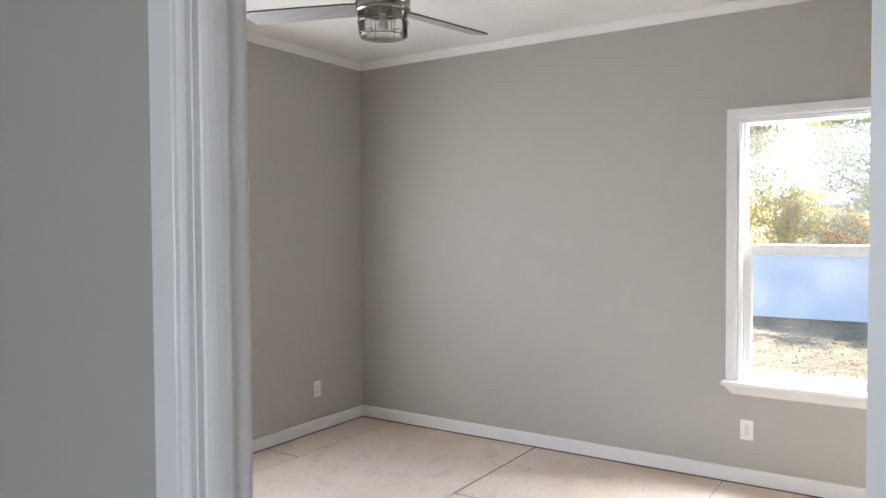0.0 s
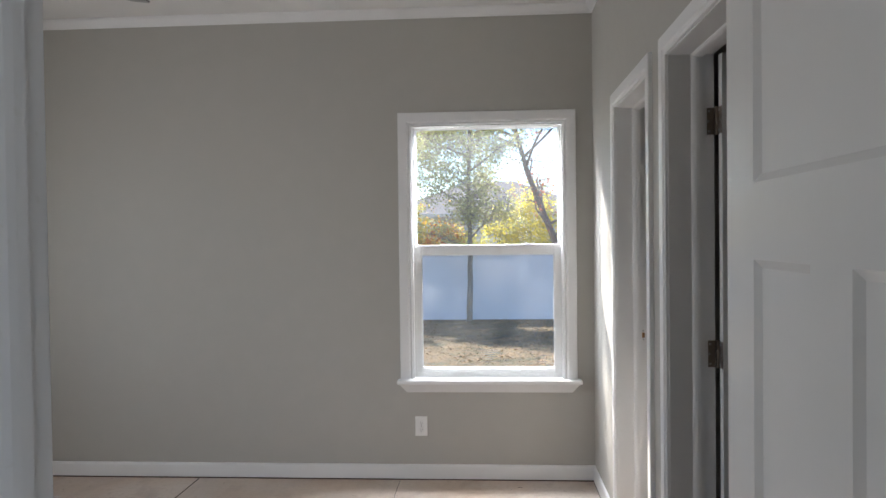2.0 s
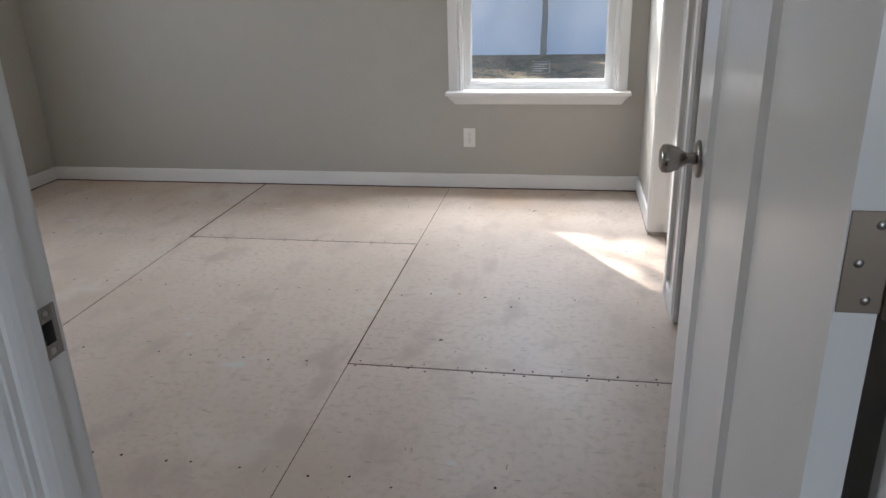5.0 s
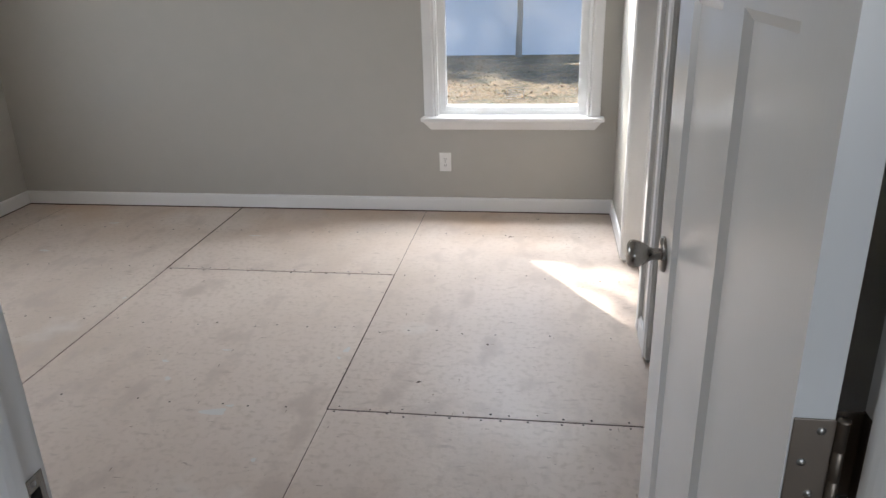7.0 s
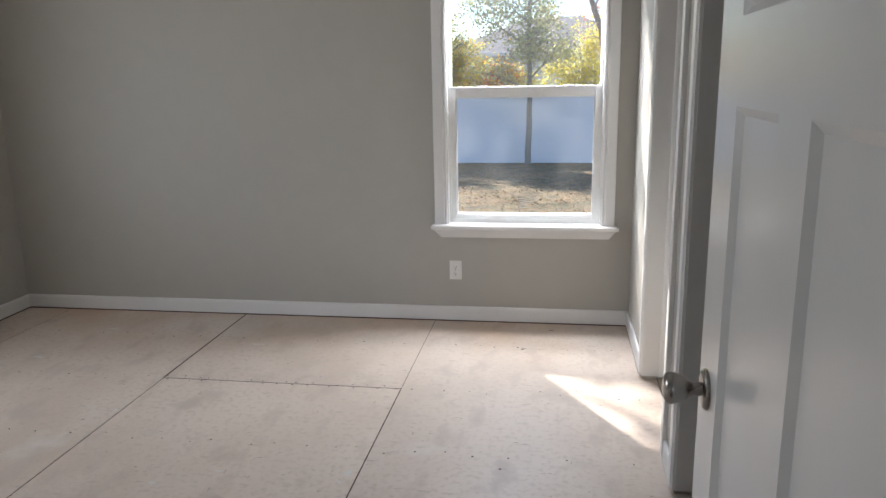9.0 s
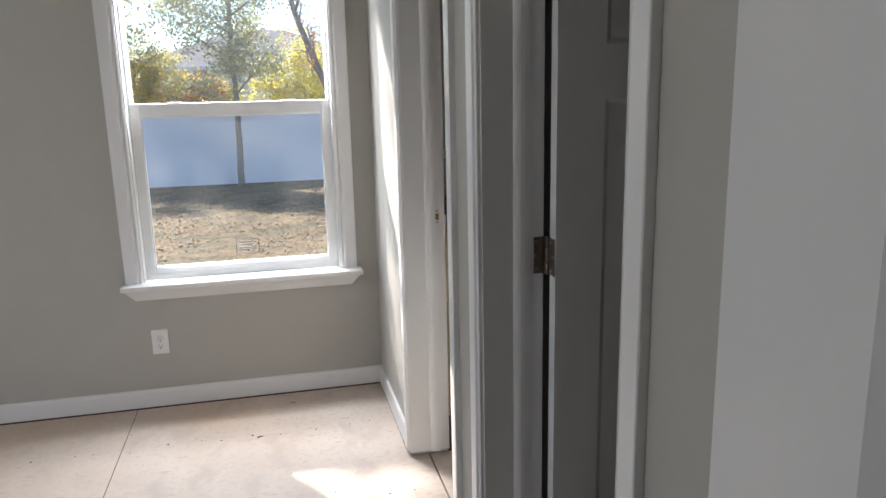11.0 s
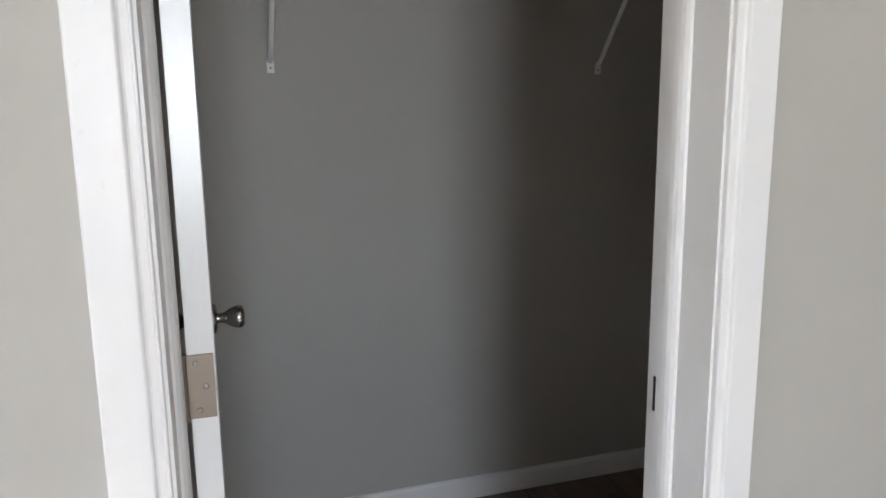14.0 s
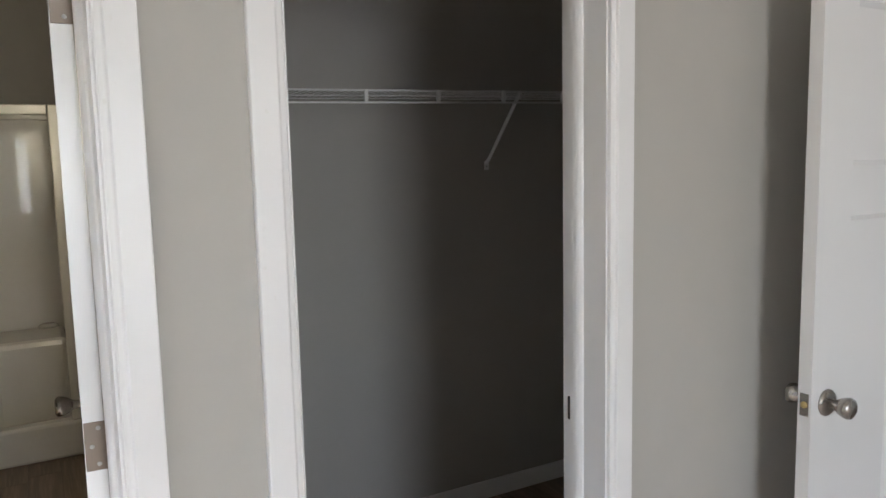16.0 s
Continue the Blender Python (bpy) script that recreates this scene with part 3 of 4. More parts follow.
# ---- window ----
WX0, WX1, WZ0, WZ1 = -1.054, -0.180, 0.600, 2.085
win = empty("window_1", label="white vinyl single-hung window with casing, stool and apron", category="window", kind="structure")
jm = bmesh.new()
for b in ((WX0 - 0.012, WX0, N, N + 0.12, WZ0, WZ1), (WX1, WX1 + 0.012, N, N + 0.12, WZ0, WZ1), (WX0 - 0.012, WX1 + 0.012, N, N + 0.12, WZ1, WZ1 + 0.008)):
    cube(jm, *b)
part("window_jamb", jm, TRIM, win)
casing(win, (0, N, 0), (1, 0, 0), (0, -1, 0), WX0, WX1, WZ1, WZ0, WINDOW_CASING, 0.006)
part("window_sill", box(-1.149, -0.078, N - 0.078, N, WZ0 - 0.022, WZ0, 0.004), TRIM, win)
part("window_sill", box(WX0, WX1, N, N + 0.075, WZ0 - 0.02, WZ0), TRIM, win)
ap = bmesh.new()
tops = [(-1.140, N - 0.064), (-0.088, N - 0.064), (-0.088, N), (-1.140, N)]
mids = [(-1.128, N - 0.048), (-0.100, N - 0.048), (-0.100, N), (-1.128, N)]
lows = [(-1.098, N - 0.020), (-0.128, N - 0.020), (-0.128, N), (-1.098, N)]
rings = [[ap.verts.new((x, y, z)) for x, y in ring] for ring, z in ((tops, 0.578), (mids, 0.562), (lows, 0.522), )]
for r0, r1 in zip(rings, rings[1:]):
    for k in range(4):
        ap.faces.new((r0[k], r0[(k + 1) % 4], r1[(k + 1) % 4], r1[k]))
ap.faces.new(rings[0])
ap.faces.new(rings[-1])
part("apron", ap, TRIM, win)


def sash(name, x0, x1, z0, z1, y0, y1, left, right, bottom, top, clear, lip):
    bm = bmesh.new()
    for b in ((x0, x0 + left, z0, z1), (x1 - right, x1, z0, z1), (x0 + left, x1 - right, z0, z0 + bottom), (x0 + left, x1 - right, z1 - top, z1)):
        cube(bm, b[0], b[1], y0, y1, b[2], b[3])
    bmesh.ops.bevel(bm, geom=list(bm.edges), offset=0.002, segments=1, affect="EDGES")
    f = part(name, bm, VINYL, win)
    ym = (y0 + y1) / 2
    bead = bmesh.new()
    for b in ((x0 + left, x0 + left + lip, z0 + bottom, z1 - top), (x1 - right - lip, x1 - right, z0 + bottom, z1 - top),
              (x0 + left + lip, x1 - right - lip, z0 + bottom, z0 + bottom + lip), (x0 + left + lip, x1 - right - lip, z1 - top - lip, z1 - top)):
        cube(bead, b[0], b[1], y0 + 0.006, y1 - 0.006, b[2], b[3])
    part("glazing_bead", bead, VINYL, f)
    pane = part("pane", box(x0 + left, x1 - right, ym - 0.002, ym + 0.002, z0 + bottom, z1 - top), clear, f)
    pane.visible_shadow = False
    return f


out = bmesh.new()
for b in ((WX0, WX0 + 0.010, WZ0, WZ1), (WX1 - 0.010, WX1, WZ0, WZ1), (WX0 + 0.010, WX1 - 0.010, WZ1 - 0.004, WZ1), (WX0 + 0.010, WX1 - 0.010, WZ0, WZ0 + 0.022)):
    cube(out, b[0], b[1], N + 0.050, N + 0.125, b[2], b[3])
part("window_frame", out, VINYL, win)
sash("upper_sash", WX0 + 0.007, WX1 - 0.006, 1.340, WZ1 - 0.001, N + 0.090, N + 0.118, 0.007, 0.007, 0.045, 0.005, PANE, 0.003)
lower = sash("lower_sash", WX0 + 0.006, WX1 - 0.006, WZ0 + 0.012, 1.387, N + 0.054, N + 0.086, 0.037, 0.036, 0.040, 0.058, DUSTY, 0.005)
for x in (-0.86, -0.37):
    part("sash_lock", box(x - 0.03, x + 0.03, N + 0.056, N + 0.084, 1.387, 1.393, 0.002), VINYL, lower)
part("lift_rail", box(WX0 + 0.10, WX1 - 0.10, N + 0.046, N + 0.055, 0.640, 0.648, 0.002), VINYL, lower)
label_ob = empty("window_label", (0, 0, 0), "small pale printed label stuck on the lower pane", "label")
lb = bmesh.new()
for b in ((-0.650, -0.545, 0.690, 0.6925), (-0.650, -0.545, 0.7555, 0.758), (-0.650, -0.6475, 0.6925, 0.7555), (-0.5475, -0.545, 0.6925, 0.7555)):
    cube(lb, b[0], b[1], N + 0.0665, N + 0.0675, b[2], b[3])
part("border", lb, INK, label_ob)
pr = bmesh.new()
for k, (u0, u1) in enumerate(((-0.640, -0.556), (-0.640, -0.575), (-0.640, -0.562), (-0.640, -0.59))):
    cube(pr, u0, u1, N + 0.0665, N + 0.0675, 0.742 - k * 0.013, 0.746 - k * 0.013)
part("print", pr, PAPER, label_ob)


# ---- outlets ----
def outlet(at, rz):
    """Duplex socket: local -y points into the room."""
    root = empty("wall_outlet", at, "white duplex wall outlet with plastic cover plate", "outlet", "wall outlets", rz=rz)
    part("cover_plate", box(-0.036, 0.036, -0.0055, 0, -0.058, 0.058, 0.002), PLATE, root)
    for z in (-0.0195, 0.0195):
        rec = part("receptacle", lathe([(0.0168, 0), (0.0168, 0.0022), (0.0155, 0.0028), (0, 0.0028)], "-Y", (0, -0.0052, z), 20), PLATE, root)
        slots = bmesh.new()
        cube(slots, -0.0072, -0.0052, -0.0086, -0.0078, z - 0.002, z + 0.0065)
        cube(slots, 0.0052, 0.0072, -0.0086, -0.0078, z - 0.002, z + 0.0055)
        lathe([(0.0025, 0.0), (0.0025, 0.0006), (0, 0.0006)], "-Y", (0, -0.0080, z - 0.0085), 8, slots)
        part("slot", slots, HOLE, rec)
    screw_head((0, -0.0055, 0), "-Y", root, 0.0032)


outlet((-1.017, N, 0.318), 0)
outlet((W, 3.222, 0.316), 90)

# ---- ceiling fan ----
fan = empty("ceiling_fan", (-2.337, 2.058, H), "brushed nickel ceiling fan with grey blades and caged glass light", "ceiling fan")
part("canopy", lathe([(0.072, 0), (0.072, -0.02), (0.055, -0.040), (0.016, -0.047), (0, -0.047)]), NICKEL, fan)
part("downrod", tube([(0, 0, -0.04), (0, 0, -0.12)], 0.013, 12), NICKEL, fan)
part("motor_housing", lathe([(0.02, -0.045), (0.07, -0.053), (0.125, -0.080), (0.131, -0.100), (0.131, -0.213), (0.126, -0.217), (0.126, -0.222), (0.131, -0.226), (0.131, -0.247), (0.118, -0.255), (0, -0.255)], steps=48), NICKEL, fan)
light = part("light_shade", lathe([(0.117, -0.253), (0.117, -0.353), (0.110, -0.361), (0, -0.361)], steps=40), LAMP_GLASS, fan, "clear glass drum shade")
part("bulb", lathe([(0.012, -0.257), (0.014, -0.280), (0.030, -0.310), (0.030, -0.325), (0.018, -0.343), (0, -0.347)], steps=20), CEIL, light)
for k in range(8):
    c, s = math.cos(k * math.pi / 4 + 0.2), math.sin(k * math.pi / 4 + 0.2)
    part("cage_wire", tube([(0.122 * c, 0.122 * s, -0.250), (0.122 * c, 0.122 * s, -0.357), (0.108 * c, 0.108 * s, -0.365)], 0.0022, 6), NICKEL, light)
ring_pts = [(0.108 * math.cos(k * math.pi / 18), 0.108 * math.sin(k * math.pi / 18), -0.365) for k in range(37)]
part("cage_ring", tube(ring_pts, 0.0025, 6), NICKEL, light)
part("cage_ring", tube([(1.13 * x, 1.13 * y, -0.300) for x, y, z in ring_pts], 0.0022, 6), NICKEL, light)
for k in range(3):
    ang = radians(79 + 120 * k)
    tilt = Matrix.Rotation(ang, 4, "Z") @ Matrix.Translation((0, 0, -0.226)) @ Matrix.Rotation(radians(11), 4, "X")
    bl = bmesh.new()
    outline = [(0.10, -0.050), (0.16, -0.062), (0.660, -0.068), (0.692, -0.060), (0.702, -0.045), (0.702, 0.045), (0.692, 0.060), (0.660, 0.068), (0.16, 0.062), (0.10, 0.050)]
    lowv = [bl.verts.new((x, y, -0.004)) for x, y in outline]
    topv = [bl.verts.new((x, y, 0.004)) for x, y in outline]
    bl.faces.new(lowv[::-1])
    bl.faces.new(topv)
    for i in range(len(outline)):
        j = (i + 1) % len(outline)
        bl.faces.new((lowv[i], lowv[j], topv[j], topv[i])).material_index = 1
    bmesh.ops.transform(bl, matrix=tilt, verts=bl.verts)
    blade = part("blade", bl, BLADE, fan)
    blade.data.materials.append(BLADE_EDGE)

# ---- closet shelf ----
SX, SZ = 1.165, 1.817


def sag(y):
    """The shelf hangs a little lower towards the door."""
    return -0.019 * (y - 0.75)


shelf = empty("wire_shelf", (0, 0, 0), "white coated wire closet shelf on diagonal braces", "shelf")
for nm, x, z, r in (("front_rod", SX, SZ, 0.0037), ("lip_rod", SX - 0.004, SZ - 0.042, 0.0037), ("back_rod", CX - 0.012, SZ, 0.003), ("middle_rod", 1.31, SZ - 0.005, 0.003)):
    part(nm, tube([(x, CY0 + 0.006, z + sag(CY0)), (x, CY1 - 0.004, z + sag(CY1))], r, 8), WIRE, shelf)
wire_me = None
for k in range(74):
    y = CY0 + 0.03 + k * 0.0254
    if wire_me is None:
        w0 = part("deck_wire", tube([(SX, 0, SZ + 0.004), (CX - 0.010, 0, SZ + 0.004)], 0.0013, 5), WIRE, shelf)
        wire_me = w0.data
    else:
        w0 = mesh_part("deck_wire", wire_me, WIRE, shelf)
    w0.location.y, w0.location.z = y, sag(y)
for k in range(7):
    y = 0.105 + 0.289 * k
    if CY0 < y < CY1:
        part("lip_clip", box(SX - 0.009, SX + 0.003, y - 0.0065, y + 0.0065, SZ - 0.044 + sag(y), SZ + 0.003 + sag(y), 0.001), WIRE, shelf)
for top_y, foot_y in ((0.600, 0.545), (1.662, 1.654)):
    br = bmesh.new()
    tube([(SX + 0.002, top_y, SZ - 0.002 + sag(top_y)), (CX - 0.020, foot_y, 1.560), (CX - 0.004, foot_y, 1.548)], 0.0078, 8, br)
    brace = part("brace", br, WIRE, shelf)
    part("brace_foot", box(CX - 0.004, CX, foot_y - 0.011, foot_y + 0.011, 1.515, 1.553, 0.001), WIRE, brace)
    screw_head((CX - 0.004, foot_y, 1.530), "-X", brace, 0.0036)
part("end_bracket", box(SX - 0.012, SX + 0.02, CY0, CY0 + 0.012, SZ - 0.06, SZ + 0.006, 0.002), WIRE, shelf)
part("end_bracket", tube([(SX, CY0 + 0.09, SZ - 0.004), (SX + 0.01, CY0 + 0.006, SZ - 0.10)], 0.005, 6), WIRE, shelf)

# ---- bathroom ----
FX = 3.100
sh = empty("shower_stall", (0, 0, 0), "white one-piece fibreglass shower stall with moulded seat", "shower")
y0, y1, zt = BY0 + 0.002, 3.66, 1.875
part("curb", box(FX, FX + 0.09, y0, y1, 0.012, 0.215, 0.018), SHOWER, sh)
part("pan", box(FX + 0.09, BX - 0.05, y0 + 0.05, y1 - 0.05, 0.012, 0.10), SHOWER, sh)
part("back_panel", box(BX - 0.09, BX - 0.05, y0 + 0.05, y1 - 0.05, 0.10, zt), SHOWER, sh)
part("side_panel", box(FX + 0.03, BX - 0.05, y0, y0 + 0.05, 0.10, zt), SHOWER, sh)
part("side_panel", box(FX + 0.03, BX - 0.05, y1 - 0.05, y1, 0.10, zt), SHOWER, sh)
for a, b in ((y0, y0 + 0.075), (y1 - 0.075, y1)):
    part("front_flange", box(FX, FX + 0.03, a, b, 0.215, zt + 0.02, 0.008), SHOWER, sh)
part("top_rim", box(BX - 0.12, BX - 0.05, y0 + 0.05, y1 - 0.05, zt - 0.015, zt + 0.02, 0.008), SHOWER, sh)
part("curtain_rail", box(FX, FX + 0.03, y0 + 0.075, y1 - 0.075, zt - 0.035, zt + 0.02, 0.008), SHOWER, sh, "white front rail of the stall")
part("seat", box(BX - 0.52, BX - 0.09, y0 + 0.05, y0 + 0.44, 0.10, 0.60, 0.035), SHOWER, sh)
part("soap_ledge", lathe([(0.055, 0), (0.055, 0.012), (0.040, 0.022), (0, 0.022)], "Z", (BX - 0.13, y0 + 0.14, 0.60), 20), SHOWER, sh)
grooves = [(BX - 0.092, 2.50 + 0.05 - 0.05 * math.cos(a), 0.98 + 0.05 - 0.05 * math.sin(a)) for a in [k * math.pi / 12 for k in range(7)]]
part("moulded_rib", tube([(BX - 0.092, 2.50, 1.80)] + grooves + [(BX - 0.092, 3.3, 0.98)], 0.009, 6), SHOWER, sh)

VY = 3.255
van = empty("vanity_cabinet", (0, 0, 0), "cream laminate bathroom vanity cabinet against the wall", "vanity")
part("body", box(T + 0.004, 1.24, VY, BY1 - 0.004, 0.012, 0.866), CABINET, van)
part("toe_board", box(T + 0.004, 1.24, VY - 0.004, VY, 0.012, 0.10), CABINET, van)
for x0, x1 in ((0.47, 0.84), (0.85, 1.22)):
    d = part("cabinet_door", box(x0, x1, VY - 0.018, VY, 0.14, 0.82, 0.003), CABINET, van)
    part("handle", lathe([(0.006, 0), (0.006, 0.012), (0.014, 0.018), (0.013, 0.026), (0, 0.028)], "-Y", (x1 - 0.04 if x0 < 0.5 else x0 + 0.04, VY - 0.018, 0.74), 14), NICKEL, d)
top = empty("bathroom_counter", (0, 0, 0), "white cultured marble vanity top with moulded basin", "countertop")
bm = bmesh.new()
cx, cy, n = 0.58, 3.455, 48
X0, X1, Y0, Y1, ZT, ZB = T + 0.002, 1.26, 3.225, BY1 - 0.002, 0.918, 0.868
loops = [[], [], [], [], []]
for k in range(n):
    c, s = math.cos(2 * math.pi * k / n), math.sin(2 * math.pi * k / n)
    far = min((X1 - cx) / c if c > 1e-6 else (X0 - cx) / c if c < -1e-6 else 9, (Y1 - cy) / s if s > 1e-6 else (Y0 - cy) / s if s < -1e-6 else 9)
    loops[0].append(bm.verts.new((cx + far * c, cy + far * s, ZB)))
    loops[1].append(bm.verts.new((cx + far * c, cy + far * s, ZT)))
    loops[2].append(bm.verts.new((cx + 0.235 * c, cy + 0.165 * s, ZT)))
    loops[3].append(bm.verts.new((cx + 0.205 * c, cy + 0.135 * s, ZT - 0.06)))
    loops[4].append(bm.verts.new((cx + 0.09 * c, cy + 0.06 * s, ZT - 0.13)))
for l0, l1 in zip(loops, loops[1:]):
    for k in range(n):
        bm.faces.new((l0[k], l0[(k + 1) % n], l1[(k + 1) % n], l1[k]))
bm.faces.new(loops[4])
part("counter", bm, MARBLE, top)
part("backsplash", box(X0, X1, BY1 - 0.022, BY1 - 0.002, ZT, 1.092, 0.004), MARBLE, top)
part("overflow_hole", lathe([(0.011, 0), (0.011, 0.003), (0, 0.003)], "-Y", (cx - 0.03, cy + 0.150, ZT - 0.030), 14), HOLE, top)
fc = empty("basin_faucet", (cx - 0.04, 3.65, ZT), "chrome two-handle basin faucet with clear knobs", "faucet")
part("base_plate", box(-0.075, 0.075, -0.028, 0.028, 0, 0.016, 0.006), CHROME, fc)
part("spout", tube([(0, 0, 0.01), (0, -0.005, 0.05), (0, -0.045, 0.068), (0, -0.105, 0.060), (0, -0.118, 0.045)], 0.012, 10), CHROME, fc)
for x in (-0.052, 0.052):
    part("handle", lathe([(0.010, 0.014), (0.012, 0.026), (0.025, 0.034), (0.028, 0.060), (0.022, 0.068), (0, 0.069)], "Z", (x, 0, 0), 10), ACRYLIC, fc)
mir = empty("wall_mirror", (0, 0, 0), "plain bathroom wall mirror over a white ledge", "mirror")
part("mirror_glass", box(0.19, 1.24, BY1 - 0.008, BY1 - 0.002, 1.145, 2.05), MIRROR, mir)
part("mirror_ledge", box(0.19, 1.24, BY1 - 0.024, BY1 - 0.001, 1.098, 1.144, 0.003), TRIM, mir)

# ---- outdoors ----
def ground_z(y):
    return -0.55 - 0.02 * (max(y, 4) - 4) if y < 30 else -1.07


gm = bmesh.new()
ys = [-300, -60, N + 0.16, 6, 9, 12, 15, 18, 21, 25, 30, 60, 300]
xs = [-300, -60, -20, -8, -3, 2, 8, 20, 60, 300]
grid = [[gm.verts.new((x, y, ground_z(y))) for x in xs] for y in ys]
for j in range(len(ys) - 1):
    for i in range(len(xs) - 1):
        gm.faces.new((grid[j][i], grid[j][i + 1], grid[j + 1][i + 1], grid[j + 1][i]))
tagged(part("ground", gm, SOIL), "dry autumn yard with thin grass and bare soil", "ground", kind="structure")


def scatter(name, count, where, size, mats, seed, flat=0.5, stretch=1.6):
    """Many small leaf blades as one mesh; where(rng) gives their places."""
    rng = np.random.default_rng(seed)
    c = where(rng, count)
    n = len(c)
    d = rng.normal(size=(n, 3))
    d[:, 2] *= flat
    d /= np.linalg.norm(d, axis=1)[:, None]
    e = np.cross(d, rng.normal(size=(n, 3)) * np.array([flat, flat, 1.0]))
    e /= np.linalg.norm(e, axis=1)[:, None]
    s = size * rng.uniform(0.55, 1.3, n)[:, None]
    v = np.stack([c - d * s * stretch / 2, c + e * s / 2, c + d * s * stretch / 2, c - e * s / 2], 1).reshape(-1, 3)
    me = bpy.data.meshes.new(name)
    me.from_pydata(v.tolist(), [], np.arange(4 * n).reshape(-1, 4).tolist())
    for m in mats:
        me.materials.append(m)
    me.polygons.foreach_set("material_index", rng.integers(0, len(mats), n).astype(np.int32))
    return me


def on_ground(x0, x1, ya, yb, shift, least):
    """Drifts of uneven size: leaves gather where a few slow waves add up."""
    def f(rng, count):
        x, y = rng.uniform(x0, x1, count), rng.uniform(ya, yb, count)
        drift = np.sin(x * 2.1 + np.cos(y * 1.3) + shift) + np.sin(y * 1.7 + x + 2 * shift) + 0.8 * np.sin(5.3 * x - 3.1 * y + 3 * shift + 2 * np.sin(1.9 * y))
        keep = drift + 0.35 * rng.normal(size=count) > least
        x, y = x[keep], y[keep]
        return np.stack([x, y, np.array([ground_z(v) for v in y]) + rng.uniform(0.002, 0.014, len(x))], 1)
    return f


for count, shift, least, size, label, paint in (
        (48000, 0.0, 0.1, 0.032, "russet brown fallen leaves in drifts over the yard", [LEAF_FALLEN, LEAF_FALLEN, LEAF_TAN]),
        (36000, 1.7, 0.3, 0.030, "pale tan fallen leaves scattered over the yard", [LEAF_TAN, LEAF_FALLEN]),
        (26000, 3.4, 0.7, 0.034, "dark rotting fallen leaves on the yard's soil", [LEAF_ROTTEN, LEAF_ROTTEN, LEAF_STRAW])):
    tagged(mesh_part("fallen_leaves", scatter("fallen_leaves", count, on_ground(-7, 3.5, 8.5, 19.3, shift, least), size, paint, 3 + count, 0.07), None),
           label, "leaves", kind="stuff")


def tufts(rng, count):
    x, y = rng.uniform(-7, 3.5, count), 8.5 + 10.7 * rng.uniform(0, 1, count) ** 0.7
    return np.stack([x, y, np.array([ground_z(v) for v in y]) + rng.uniform(0.0, 0.03, count)], 1)


tagged(mesh_part("grass", scatter("grass", 9000, tufts, 0.012, [LEAF_STRAW], 4, 0.8, 3.0), None), "thin patchy autumn grass in the yard", "grass", kind="stuff")

FY, FB, FT = 19.6, -0.90, 0.87
fence = empty("fence", (0, FY, FB), "white vinyl privacy fence behind the yard", "fence")
board = part("fence_panel", box(0.001, 1.799, -0.022, 0.022, 0, FT - FB), FENCE, fence)
board.location.x = -10.0
for k in range(1, 10):
    b = mesh_part("fence_panel", board.data, FENCE, fence)
    b.location.x = -10.0 + 1.8 * k
part("rail", box(-10, 8, -0.028, 0.028, FT - FB, FT - FB + 0.03, 0.006), FENCE, fence)


def crown_clumps(centre, radii, count, seed, small=0.22, large=0.42):
    """Clumps spread through an egg-shaped crown, thinner towards its rim."""
    rng = np.random.default_rng(seed)
    found = []
    while len(found) < count:
        p = rng.uniform(-1, 1, 3)
        if p @ p < rng.uniform(0.45, 1.0):
            found.append((*(np.array(centre) + p * np.array(radii)), rng.uniform(small, large)))
    return found


